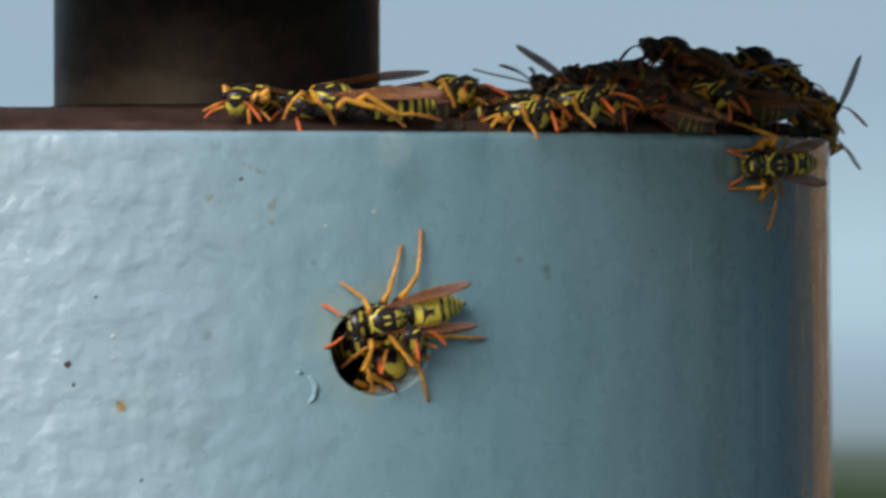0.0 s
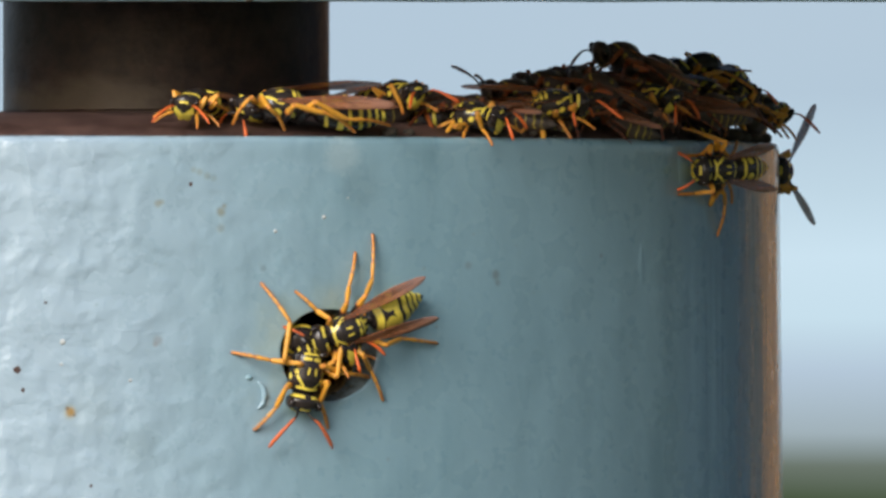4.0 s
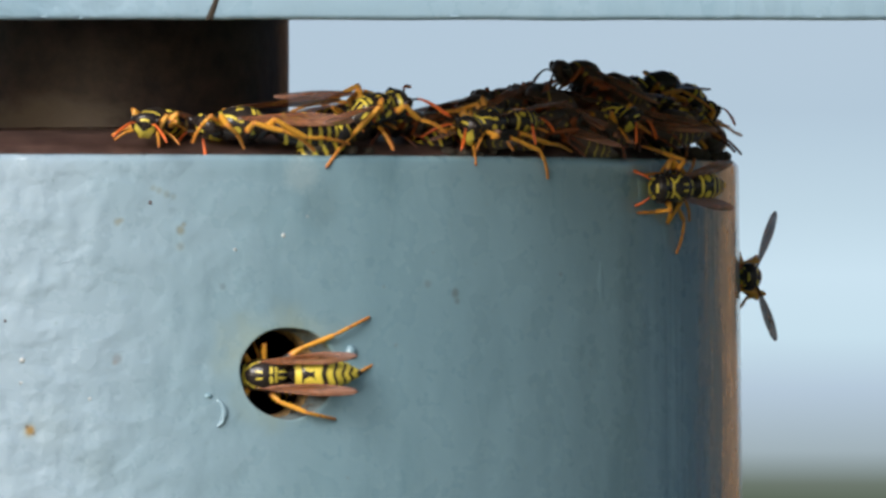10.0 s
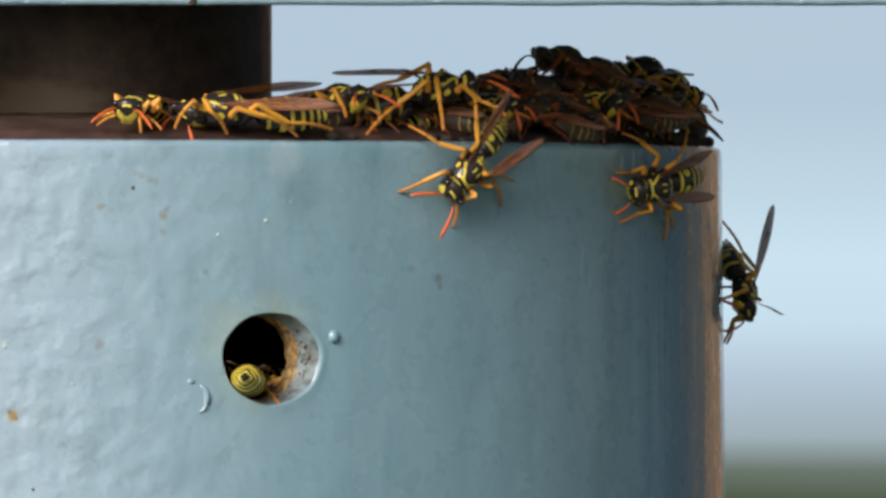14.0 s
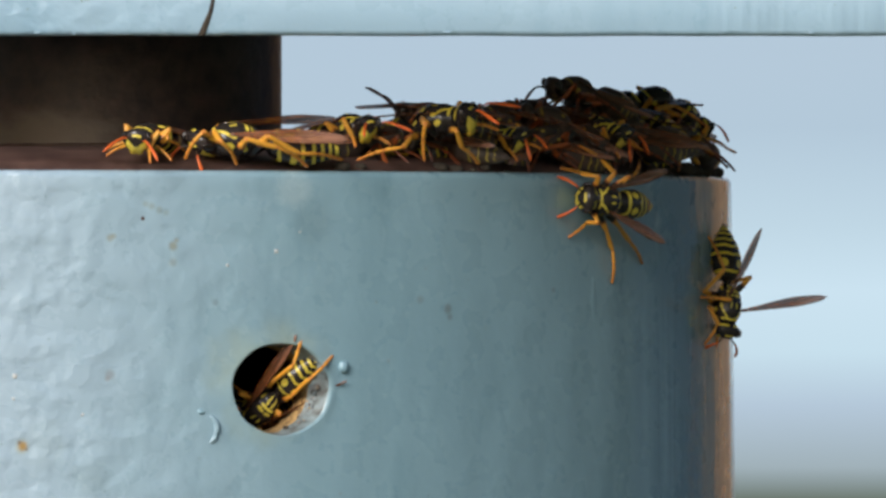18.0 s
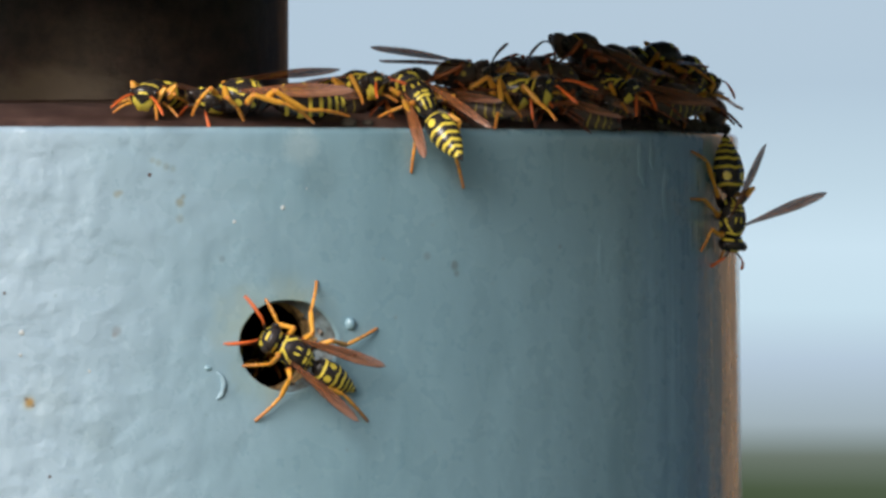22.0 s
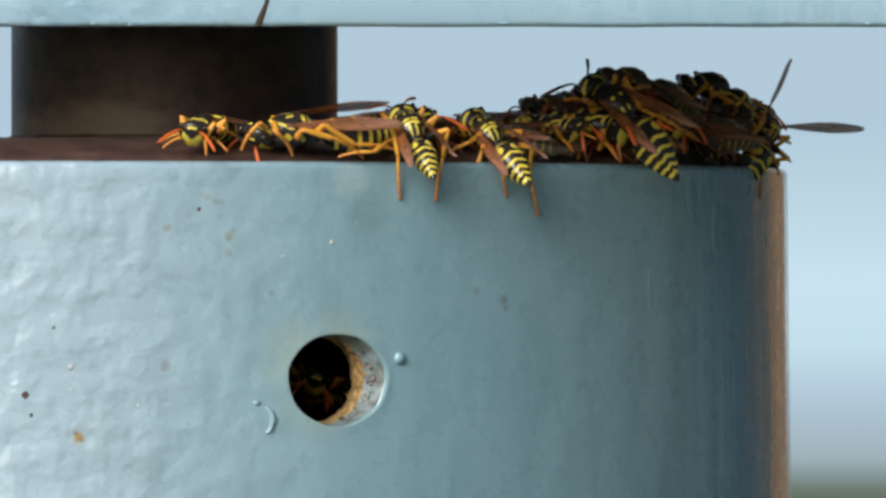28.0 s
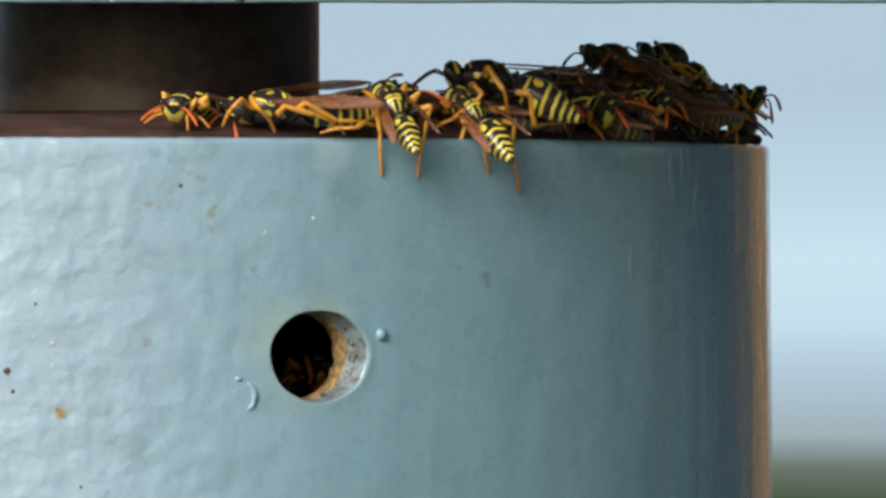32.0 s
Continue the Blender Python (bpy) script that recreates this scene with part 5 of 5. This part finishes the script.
moving(climber, [
    (0.0, perched(850, 230, 2.5, (0.88, -0.42, -0.05), (0, -0.3, 1))), (1.0, perched(884, 218, 2.5, (0.85, -0.45, -0.1), (0, -0.35, 1))), (2.0, perched(907, 220, 2.0, (0.75, -0.6, -0.15), (0, -0.35, 1))),
    (2.5, perched(907, 222, 2.5, (0.8, -0.5, -0.1), (0, -0.3, 1))), (4.5, perched(917, 230, 3.0, (0.75, 0.55, 0.25), (-0.1, -0.6, 0.8))), (5.0, perched(914, 216, 3.5, (0.4, 0.75, 0.35), (-0.1, -0.6, 0.8))),
    (6.0, perched(941, 241, 4.0, (0.8, -0.5, -0.1), (0, -0.3, 1))), (7.0, perched(962, 232, 4.0, (0.85, -0.5, -0.1), (0, -0.3, 1))), (8.0, perched(1015, 240, 3.5, (0.8, -0.6, -0.1), (0, -0.3, 1))),
    (9.0, perched(988, 222, 3.5, (0.7, -0.7, -0.15), (0, -0.3, 1))), (9.5, perched(930, 226, 3.0, (-0.2, -0.95, -0.1), (0, -0.2, 1))), (10.0, perched(877, 228, 2.0, (-0.68, -0.7, -0.2), (0, -0.4, 0.9))),
    (11.0, perched(905, 232, 2.0, (-0.65, -0.72, -0.2), (0, -0.4, 0.9))), (13.0, perched(919, 236, 1.5, (-0.62, -0.74, -0.2), (0, -0.45, 0.9))), (13.5, perched(881, 253, -0.5, (-0.6, -0.6, -0.5), (-0.1, -0.7, 0.7))),
    (14.0, crawling(873, 340, 221, 2.4)), (14.5, crawling(747, 432, 208)), (15.3, crawling(610, 560, 215)), (16.0, crawling(520, 640, 215, 0.5, -25)),
    (16.5, crawling(481, 709, 217, -6.0, -42)), (17.0, crawling(474, 695, 205, -6.0, -42)), (18.0, crawling(484, 708, 230, -6.2, -44)), (19.0, crawling(457, 729, 228, -6.2, -44)),
    (19.5, crawling(486, 689, 190, -3.6, -30)), (20.0, crawling(430, 684, 177, -5.8, -44)), (20.5, crawling(520, 671, 176, 1.4, -2)), (21.0, crawling(528, 690, 170, 2.2)), (21.5, crawling(539, 698, 165, 2.2)),
    (22.0, crawling(535, 686, 152)), (22.5, crawling(527, 645, 122)), (23.0, crawling(569, 561, 90)), (23.5, crawling(607, 474, 82)), (24.0, crawling(628, 345, 83)),
    (24.5, crawling(653, 246, 87, 2.5, 4)), (25.0, perched(659, 229, 0.3, (0.05, 0.86, 0.48), (0.0, -0.75, 0.65))), (25.5, perched(655, 226, 0.4, (-0.06, 0.87, 0.46), (0, -0.75, 0.65))),
    (27.5, perched(650, 226, 0.6, (-0.28, 0.86, 0.42), (0, -0.7, 0.7))), (32.0, perched(651, 226, 0.6, (-0.29, 0.86, 0.42), (0, -0.7, 0.7)))],
    [(0.3, 2.5), (8.8, 10.0), (13.0, 16.5), (19.2, 24.6)],
    {
        "R0": [(0,), (13, 838, 270, 848, 245), (14, 706, 340, 748, 322), (14.6,), (22, 470, 530, 490, 570), (23, 605, 445, 607, 480), (24, 670, 310, 665, 335), (24.5,)],
        "R1": [(0,), (23, 650, 467, 630, 510), (24, 738, 362, 700, 378), (25, 757, 385, 747, 315), (25.5,)],
        "R2": [(0,), (18, 547, 575, 538, 605), (19, 512, 620, 500, 650), (20, 603, 535, 560, 580), (21, 645, 625, 610, 635), (22, 667, 582, 620, 607), (23, 676, 592, 640, 598), (24, 715, 518, 680, 470), (25, 713, 405, 718, 340), (28, 772, 355, 780, 305)],
        "L0": [(0,), (13, 870, 272, 893, 225), (14, 802, 402, 806, 375), (14.6,), (22, 430, 648, 470, 645), (23, 490, 460, 520, 480), (24, 573, 293, 592, 325), (24.5,)],
        "L1": [(0,), (10, 973, 317, 957, 262), (11, 971, 321, 950, 262), (13, 940, 315, 935, 252), (14, 886, 365, 880, 335), (14.6,), (21, 530, 745, 505, 725), (22, 452, 745, 500, 700), (23, 413, 582, 470, 570), (24, 478, 410, 530, 405), (25, 565, 300, 600, 295)],
        "L2": [(0,), (10, 1068, 283, 1010, 262), (11, 1040, 280, 990, 255), (13, 1040, 260, 990, 238), (13.6,), (18, 598, 620, 570, 650), (19, 590, 630, 565, 690), (20, 605, 730, 520, 710), (21, 625, 735, 600, 720), (22, 650, 745, 620, 712), (23, 465, 620, 510, 590), (24, 480, 475, 550, 435), (25, 615, 365, 650, 310), (28, 708, 352, 705, 285)],
    }, "flat", 4)
feeling(climber, 33)
bending(climber, [(0.0, 4), (24.0, 4), (24.5, 6), (25.0, 10), (25.5, 9), (32.0, 8)])
flexing(climber, [(0.0, 24, 20), (1.0, 18, 14), (2.0, 8, 5), (13.5, 10, 4), (14.5, 14, 5), (16.5, 15, -8, 0, -45), (20.0, 15, -8, 0, -45), (20.6, 6, 2, 0, -10), (21.0, 5, 3), (21.6, 8, 4), (23.0, 17, 5), (24.0, 30, 8), (24.5, 32, 8), (25.0, 12, -4, 0, -16), (25.5, 7, -2, 0, -36), (32.0, 7, -2, 0, -36)])

# ---- the one at the corner that drops to the hole, turns and climbs up ----
corner = make_wasp(crawling(1215, 349, 180), "black and yellow paper wasp clinging below the pipe's rim", "flat", spread=15, seed=1, feelers="down", nod=28, size=1.1, stout=0.88)
moving(corner, [
    (0.0, crawling(1216, 346, 182, 3.0, -12)), (11.0, crawling(1210, 344, 182, 3.0, -12)), (13.0, crawling(1198, 370, 192, 3.0, -12)), (14.5, crawling(1207, 367, 186, 3.0, -12)),
    (16.5, crawling(1147, 346, 176, 2.6, -2)), (17.0, crawling(1131, 339, 177, 2.6, -2)), (18.0, crawling(1096, 339, 176, 2.6, -2)), (18.5, crawling(1026, 365, 184, 2.6)),
    (18.8, crawling(900, 460, 205, 3.2)), (19.0, crawling(797, 535, 214, 2.6)), (19.25, crawling(720, 575, 190, 2.4)), (19.5, crawling(708, 585, 162)), (20.0, crawling(754, 477, 131)), (20.5, crawling(757, 398, 110)),
    (21.0, crawling(780, 329, 96)), (21.5, crawling(775, 262, 92, 2.6, 8)), (22.0, perched(754, 234, 0.4, (-0.45, 0.68, 0.55), (-0.05, -0.75, 0.6))),
    (23.0, perched(757, 232, 0.8, (-0.34, 0.88, 0.28), (-0.05, -0.6, 0.75))), (25.0, perched(774, 233, 0.8, (-0.34, 0.82, 0.42), (-0.05, -0.65, 0.7))), (28.0, perched(786, 234, 0.8, (-0.46, 0.76, 0.42), (-0.05, -0.65, 0.7))),
    (32.0, perched(788, 235, 0.8, (-0.46, 0.76, 0.42), (-0.05, -0.65, 0.7)))],
    [(12.0, 14.0), (16.0, 21.4)],
    {
        "R0": [(0, 1300, 267, 1335, 265), (14, 1090, 306, 1140, 305), (17, 1043, 282, 1080, 300), (18, 992, 298, 1040, 310), (19, 637, 560, 690, 553)],
        "R1": [(0, 1297, 217, 1340, 230), (14, 1100, 235, 1150, 258), (17, 1052, 276, 1105, 275), (18, 1025, 258, 1070, 285), (19, 735, 420, 768, 468), (20, 787, 350, 788, 415), (21, 835, 320, 820, 330), (21.5,)],
        "R2": [(0,), (19, 830, 390, 822, 450), (20, 845, 490, 825, 495), (21, 832, 478, 802, 430), (22, 820, 332, 808, 285), (23, 825, 312, 828, 240), (28, 952, 382, 938, 310)],
        "L0": [(0, 1290, 335, 1335, 333), (14, 1098, 393, 1130, 378), (17, 1048, 408, 1085, 390), (18, 1007, 420, 1050, 385), (20, 627, 430, 665, 455), (21, 655, 265, 690, 280), (21.5,)],
        "L1": [(0, 1359, 408, 1373, 350), (14, 1180, 427, 1183, 375), (17, 1142, 495, 1145, 410), (18, 1087, 510, 1088, 430), (19, 755, 695, 785, 640), (20, 655, 615, 700, 550), (21, 618, 290, 665, 322), (21.5,)],
        "L2": [(0,), (17, 1207, 452, 1180, 400), (18, 1150, 483, 1123, 435), (19, 950, 560, 880, 553), (20, 843, 635, 800, 590), (21, 663, 530, 697, 455), (22, 728, 305, 740, 230), (23, 745, 268, 745, 210), (28, 897, 348, 882, 280)],
    }, "flat", 1)
feeling(corner, 34)
bending(corner, [(0.0, -4), (18.0, -4), (19.0, 4), (21.0, 4), (21.5, 4), (22.0, 6), (23.0, 8), (32.0, 8)])
flexing(corner, [(0.0, 5, -2), (15.5, 6, -2), (18.0, 14, 4), (18.5, 34, 14), (19.5, 28, 8), (21.0, 26, 8), (22.0, 15, -2, 0, -12), (23.0, 7, -2, 0, -36), (32.0, 7, -2, 0, -36)])

# ---- the one at the pipe's side, wings held out: round the side, about the corner, then up on the rim ----
flanker = make_wasp(crawling(1300, 400, 270), "black and yellow paper wasp with wings held wide", "flat", spread=48, raised=-6, seed=0, feelers="down")
moving(flanker, [
    (0.0, free(1312, 284, 102, (0.05, -0.9, 0.3), (1, 0.1, 0))), (2.5, free(1316, 310, 102, (0.05, -0.95, 0.1), (1, 0.1, 0))), (4.5, free(1327, 352, 101, (0, -1, 0), (1, 0, 0))), (5.0, free(1335, 349, 101, (0, -1, 0), (1, 0, 0))),
    (6.0, free(1339, 393, 100, (0, -1, 0.05), (1, 0, 0))), (7.0, free(1337, 480, 100, (0, -0.95, -0.2), (1, 0, 0))), (8.0, free(1348, 490, 100, (0, -1, 0), (1, 0, 0))), (9.0, free(1342, 489, 100, (0, -1, 0), (1, 0, 0))),
    (10.0, free(1336, 502, 100, (0, -1, 0), (1, 0, 0))), (11.0, free(1340, 485, 100, (0, -1, 0), (1, 0, 0))), (12.5, free(1341, 478, 99, (0, -0.95, -0.2), (1, 0, 0))), (13.0, free(1344, 486, 98, (0.1, -0.75, -0.6), (1, 0, 0))),
    (14.0, free(1359, 553, 98, (0.1, -0.75, -0.62), (1, 0, 0.1))), (14.5, free(1362, 532, 98, (0.1, -0.78, -0.55), (1, 0, 0.1))), (16.5, free(1344, 491, 94, (-0.25, -0.8, -0.5), (0.95, -0.2, 0))),
    (17.0, free(1328, 479, 90, (-0.25, -0.8, -0.5), (0.95, -0.2, 0))), (18.0, crawling(1312, 522, 258, 2.6, 0, 46)), (19.0, crawling(1317, 443, 276, 2.6, 0, 46)), (20.0, crawling(1302, 397, 288, 2.6, 0, 46)), (20.5, crawling(1282, 343, 305, 2.6, 0, 46)),
    (21.0, crawling(1328, 418, 300, 2.6, 0, 46)), (22.0, crawling(1308, 446, 266, 2.6, 0, 46)), (22.5, crawling(1281, 363, 215, 2.6, -12, 14)), (23.0, crawling(1266, 355, 183, 3.2, -20)), (23.5, crawling(1239, 359, 205, 2.6, -12, 14)), (24.0, crawling(1233, 361, 240, 2.6, -12, 14)),
    (24.5, crawling(1247, 353, 262, 2.6, 0, 46)), (25.0, crawling(1248, 352, 308, 2.6, 0, 46)), (25.5, crawling(1243, 332, 288, 2.6, 0, 46)), (26.2, crawling(1272, 330, 340, 2.4)), (26.9, crawling(1290, 300, 405, 2.4)), (27.5, crawling(1296, 263, 425, 2.8, 0, -24)),
    (28.0, perched(1283, 228, -1.5, (-0.08, 0.85, 0.5), (0.7, -0.2, 0.62))), (29.0, perched(1252, 201, -0.5, (0.0, 0.87, 0.45), (0.7, -0.2, 0.62))), (29.5, perched(1284, 206, 6.0, (0.7, 0.1, 0.35), (0.2, -0.4, 0.8))),
    (30.0, perched(1254, 226, 5.0, (0.86, -0.36, 0.30), (-0.2, -0.3, 0.92))), (32.0, perched(1254, 226, 5.0, (0.86, -0.36, 0.30), (-0.2, -0.3, 0.92)))],
    [(4.6, 8.0), (12.5, 14.5), (16.5, 22.8), (23.2, 25.0), (25.6, 30.0)],
    {
        "R0": [(0,), (19, 1205, 530, 1245, 497), (20, 1235, 500, 1242, 470), (21, 1210, 465, 1220, 442), (22, 1240, 445, 1255, 415), (23, 1180, 250, 1235, 262), (24, 1148, 385, 1190, 370), (25, 1215, 460, 1240, 430), (25.6,)],
        "R1": [(0,), (19, 1205, 385, 1250, 405), (20, 1175, 358, 1220, 370), (21, 1185, 335, 1230, 360), (22, 1205, 333, 1250, 335), (23, 1195, 215, 1245, 225), (24, 1155, 275, 1195, 300), (25, 1185, 355, 1240, 360), (25.6,)],
        "R2": [(0,), (19, 1238, 290, 1262, 345), (20, 1155, 262, 1195, 268), (21, 1165, 255, 1235, 285), (22, 1205, 205, 1265, 245), (25, 1172, 290, 1220, 295), (25.6,)],
        "L0": [(0,), (23, 1178, 355, 1210, 335)],
        "L1": [(0,), (23, 1250, 440, 1248, 400)],
    }, "flat", 0)
feeling(flanker, 35)
bending(flanker, [(0.0, 4), (27.5, 6), (28.0, 44), (29.0, 44), (29.5, 18), (30.0, 8), (32.0, 8)])
nodding(flanker, [(0.0, 0, 52), (13.0, 0, 52), (16.5, 0, 20), (18.0, 0, 12), (29.0, 0, 14), (30.0, 0, 48), (32.0, 0, 48)])
flexing(flanker, [
    (0.0, 36, 22, 0, 50, -32), (2.5, 36, 22, 0, 50, -32), (4.6, 38, 17, 0, 76), (6.0, 40, 14, 0, 76), (9.0, 40, 12, 0, 78), (12.0, 38, 19, 0, 78), (14.5, 44, 22, 0, 60, 10), (16.5, 34, 24, 0, 40, 30), (17.0, 28, 24, 0, 30, 40), (18.0, 28, 22, 0, 25, 45), (19.0, 26, 22, 0, 25, 40), (20.0, 32, 16, 0, 20, 26), (21.2, 32, 16, 0, 20, 26),
    (22.0, 22, 20, 0, 25, 42), (22.4, 34, 20, 0, 25, 20), (23.0, 40, 20, 0, 35, 0), (24.0, 31, 20, 0, 30, 18), (25.0, 20, 22, 0, 20, 30), (25.5, 26, 24, 0, 20, 26), (27.5, 62, 36, 0, 60), (28.0, 52, 50, 0, 75), (29.0, 48, 50, 0, 75), (30.0, 9, 8), (32.0, 8, 8)], 10)

# ---- smaller moves on the rim ----
turner = make_wasp(perched(790, 244, 3, (1, 0, 0), (0, 0, 1)), "black and yellow paper wasp wandering along the rim", "tucked", spread=9, seed=6, feelers="down")
moving(turner, [
    (0.0, perched(762, 246, 3.0, (0.92, -0.38, -0.08), (0, -0.35, 1))), (2.5, perched(770, 247, 3.0, (0.92, -0.38, -0.08), (0, -0.35, 1))), (6.0, perched(771, 249, 3.0, (0.92, -0.38, -0.08), (0, -0.35, 1))),
    (7.0, perched(772, 244, 3.5, (0.92, 0.1, 0.25), (0, -0.5, 0.9))), (8.0, perched(805, 235, 5.0, (0.85, 0.35, 0.35), (0, -0.5, 0.9))), (9.0, perched(834, 212, 6.0, (0.75, 0.5, 0.45), (0, -0.6, 0.8))),
    (10.0, perched(841, 237, 8.0, (0.7, 0.65, 0.2), (0, -0.5, 0.9))), (12.0, perched(860, 228, 11.0, (0.7, 0.7, 0.1), (0, -0.4, 0.9))), (32.0, perched(860, 226, 12.0, (0.7, 0.7, 0.1), (0, -0.4, 0.9)))],
    [(6.0, 10.0)], None, "tucked", 6)
feeling(turner, 36)
strider = make_wasp(perched(1000, 200, 8, (-1, 0, 0), (0, 0, 1)), "black and yellow paper wasp climbing over the heap on the rim", "tucked", spread=6, raised=3, twist=0, seed=7, feelers="wide", droop=8, nod=34, size=1.25, plain=True, backlit_feelers=True)
moving(strider, [
    (0.0, perched(1110, 185, 24.0, (-0.7, 0.6, 0.1), (0, -0.3, 1))), (20.0, perched(1110, 185, 24.0, (-0.7, 0.6, 0.1), (0, -0.3, 1))), (25.0, perched(1090, 180, 18.0, (-0.6, 0.6, 0.3), (0, -0.4, 1))), (26.5, perched(1035, 195, 6.0, (-0.55, 0.55, 0.45), (-0.1, -0.7, 0.7))),
    (27.5, perched(1014, 195, 4.0, (-0.45, 0.58, 0.55), (-0.2, -0.7, 0.65))), (28.0, perched(1010, 182, 4.0, (-0.6, 0.55, 0.45), (-0.1, -0.7, 0.7))), (29.0, perched(953, 187, 4.5, (-0.78, 0.42, 0.40), (-0.1, -0.7, 0.7))),
    (30.0, perched(874, 174, 4.0, (-0.97, 0.12, 0.12), (0.05, -0.12, 0.99))), (31.0, perched(824, 175, 4.0, (-0.98, 0.10, 0.10), (0.05, -0.12, 0.99))), (32.0, perched(820, 177, 4.0, (-0.98, 0.10, 0.10), (0.05, -0.12, 0.99)))],
    [(25.5, 31.0)],
    {"L0": [(0,), (31, 790, 226, 806, 196)], "L1": [(0,), (31, 862, 228, 858, 200)], "L2": [(0,), (31, 960, 231, 913, 235)]}, "tucked", 7)
feeling(strider, 37)
bending(strider, [(0.0, 6), (26.5, 10), (27.5, 26), (29.0, 20), (30.0, 16), (32.0, 16)])
lookout = make_wasp(perched(1187, 160, 14, (-0.85, -0.42, -0.08), (0.2, -0.3, 0.9)), "black paper wasp with a yellow face on top of the heap", "tucked", spread=9, raised=-38, twist=-25, seed=3, feelers="wide", nod=45, droop=40, plain=True, backlit_feelers=True)
moving(lookout, [
    (0.0, perched(1187, 160, 14, (-0.85, -0.42, -0.08), (0.2, -0.3, 0.9))), (12.0, perched(1183, 161, 14, (-0.84, -0.44, -0.05), (0.2, -0.3, 0.9))), (25.0, perched(1185, 157, 14, (-0.84, -0.42, 0.0), (0.2, -0.3, 0.9))), (28.0, perched(1184, 151, 14, (-0.82, -0.42, 0.06), (0.2, -0.3, 0.9))),
    (29.0, perched(1180, 147, 14, (-0.80, -0.42, 0.10), (0.25, -0.3, 0.9))), (30.0, perched(1166, 147, 14, (-0.80, -0.42, 0.14), (0.3, -0.3, 0.9))), (31.0, perched(1141, 144, 14, (-0.80, -0.44, 0.14), (0.3, -0.3, 0.9))), (32.0, perched(1144, 142, 14, (-0.80, -0.44, 0.14), (0.3, -0.3, 0.9)))],
    [(28.5, 31.0)], None, "tucked", 3)
feeling(lookout, 40)
rover = make_wasp(perched(1290, 240, 6, (1, 0, 0), (0, 0, 1)), "dark paper wasp slipping down behind the rim's far corner", "tucked", spread=8, seed=8)
moving(rover, [
    (0.0, perched(1284, 232, 6.0, (0.65, 0.7, -0.2), (0.4, 0, 0.9))), (5.0, perched(1290, 234, 6.0, (0.65, 0.7, -0.2), (0.4, 0, 0.9))), (6.0, perched(1288, 226, 8.0, (0.6, 0.75, -0.1), (0.4, 0, 0.9))), (7.0, perched(1225, 222, 26.0, (0.2, 0.95, 0), (0.1, 0, 1))), (32.0, perched(1225, 222, 26.0, (0.2, 0.95, 0), (0.1, 0, 1)))],
    [(5.0, 7.0)], None, "tucked", 8)
prowler = make_wasp(perched(850, 205, 14, (-0.75, 0.3, 0.1), (0, -0.2, 1)), "shade-coloured paper wasp prowling behind the others on the rim", "tucked", spread=10, raised=2, seed=10, dark=True, feelers="raised")
moving(prowler, [
    (0.0, perched(850, 208, 14, (-0.80, -0.5, 0.05), (0, -0.2, 1))), (7.0, perched(850, 208, 14, (-0.80, -0.5, 0.05), (0, -0.2, 1))), (8.0, perched(850, 200, 12, (0.9, 0.2, 0.05), (0, -0.2, 1))), (9.5, perched(850, 205, 14, (0.8, -0.4, 0.05), (0, -0.2, 1))),
    (15.0, perched(830, 205, 14, (-0.6, -0.7, 0.05), (0, -0.2, 1))), (17.0, perched(745, 205, 11, (-0.88, -0.3, 0.1), (0, -0.2, 1))), (18.0, perched(786, 190, 11, (-0.92, -0.2, 0.1), (0, -0.2, 1))), (18.5, perched(775, 182, 11, (-0.92, -0.2, 0.15), (0, -0.2, 1))),
    (19.0, perched(752, 188, 11, (-0.92, -0.25, 0.15), (0, -0.2, 1))), (19.5, perched(770, 200, 11, (-0.85, 0.4, 0.05), (0, -0.2, 1))), (20.0, perched(830, 184, 11, (-0.2, 0.95, 0.05), (0, -0.2, 1))), (20.5, perched(815, 192, 11, (0.85, 0.4, 0.05), (0, -0.2, 1))),
    (21.5, perched(800, 190, 11, (0.9, 0.1, 0.05), (0, -0.2, 1))), (22.5, perched(838, 190, 11, (0.92, 0.1, 0.05), (0, -0.2, 1))), (23.0, perched(845, 190, 11, (0.92, 0.1, 0.1), (0, -0.2, 1))), (24.0, perched(890, 200, 13, (0.9, 0.2, 0.1), (0, -0.2, 1))), (32.0, perched(900, 214, 16, (0.9, 0.2, 0.05), (0, -0.2, 1)))],
    [(15.5, 24.0)], None, "tucked", 10)
feeling(prowler, 39)
flexing(prowler, [(0.0, 6, -6), (7.0, 6, -6), (8.0, 16, 12), (9.5, 6, -4), (18.0, 8, -2), (20.5, 11, 4), (22.0, 16, 10), (23.0, 11, 6), (24.0, 8, 0), (32.0, 6, -6)], 30)
peeper = make_wasp(free(470, 660, 22, (0.2, -0.9, 0), (0, 0, 1)), "paper wasp lurking in the dark inside the hole", "tucked", spread=8, seed=9, feelers="down")
moving(peeper, [(0.0, free(540, 650, 10, (0.75, -0.6, 0.0), (-0.2, -0.3, 0.9))), (4.0, free(520, 660, 11, (0.7, -0.6, 0.0), (-0.2, -0.3, 0.9))), (7.0, free(540, 690, 15, (0.6, -0.7, 0), (0, 0, 1))), (8.5, free(560, 690, 30, (0.6, 0.7, 0), (0, 0, 1))), (14.0, free(590, 680, 45, (0.5, 0.8, 0), (0, 0, 1))), (32.0, free(600, 680, 48, (0.5, 0.8, 0), (0, 0, 1)))])
feeling(peeper, 38)


def motions():
    for thing, rows in MOVES:
        walk(thing, rows)
    for step in STEPS:
        for thing, rows in leg_keys(*step):
            walk(thing, rows)


motions()
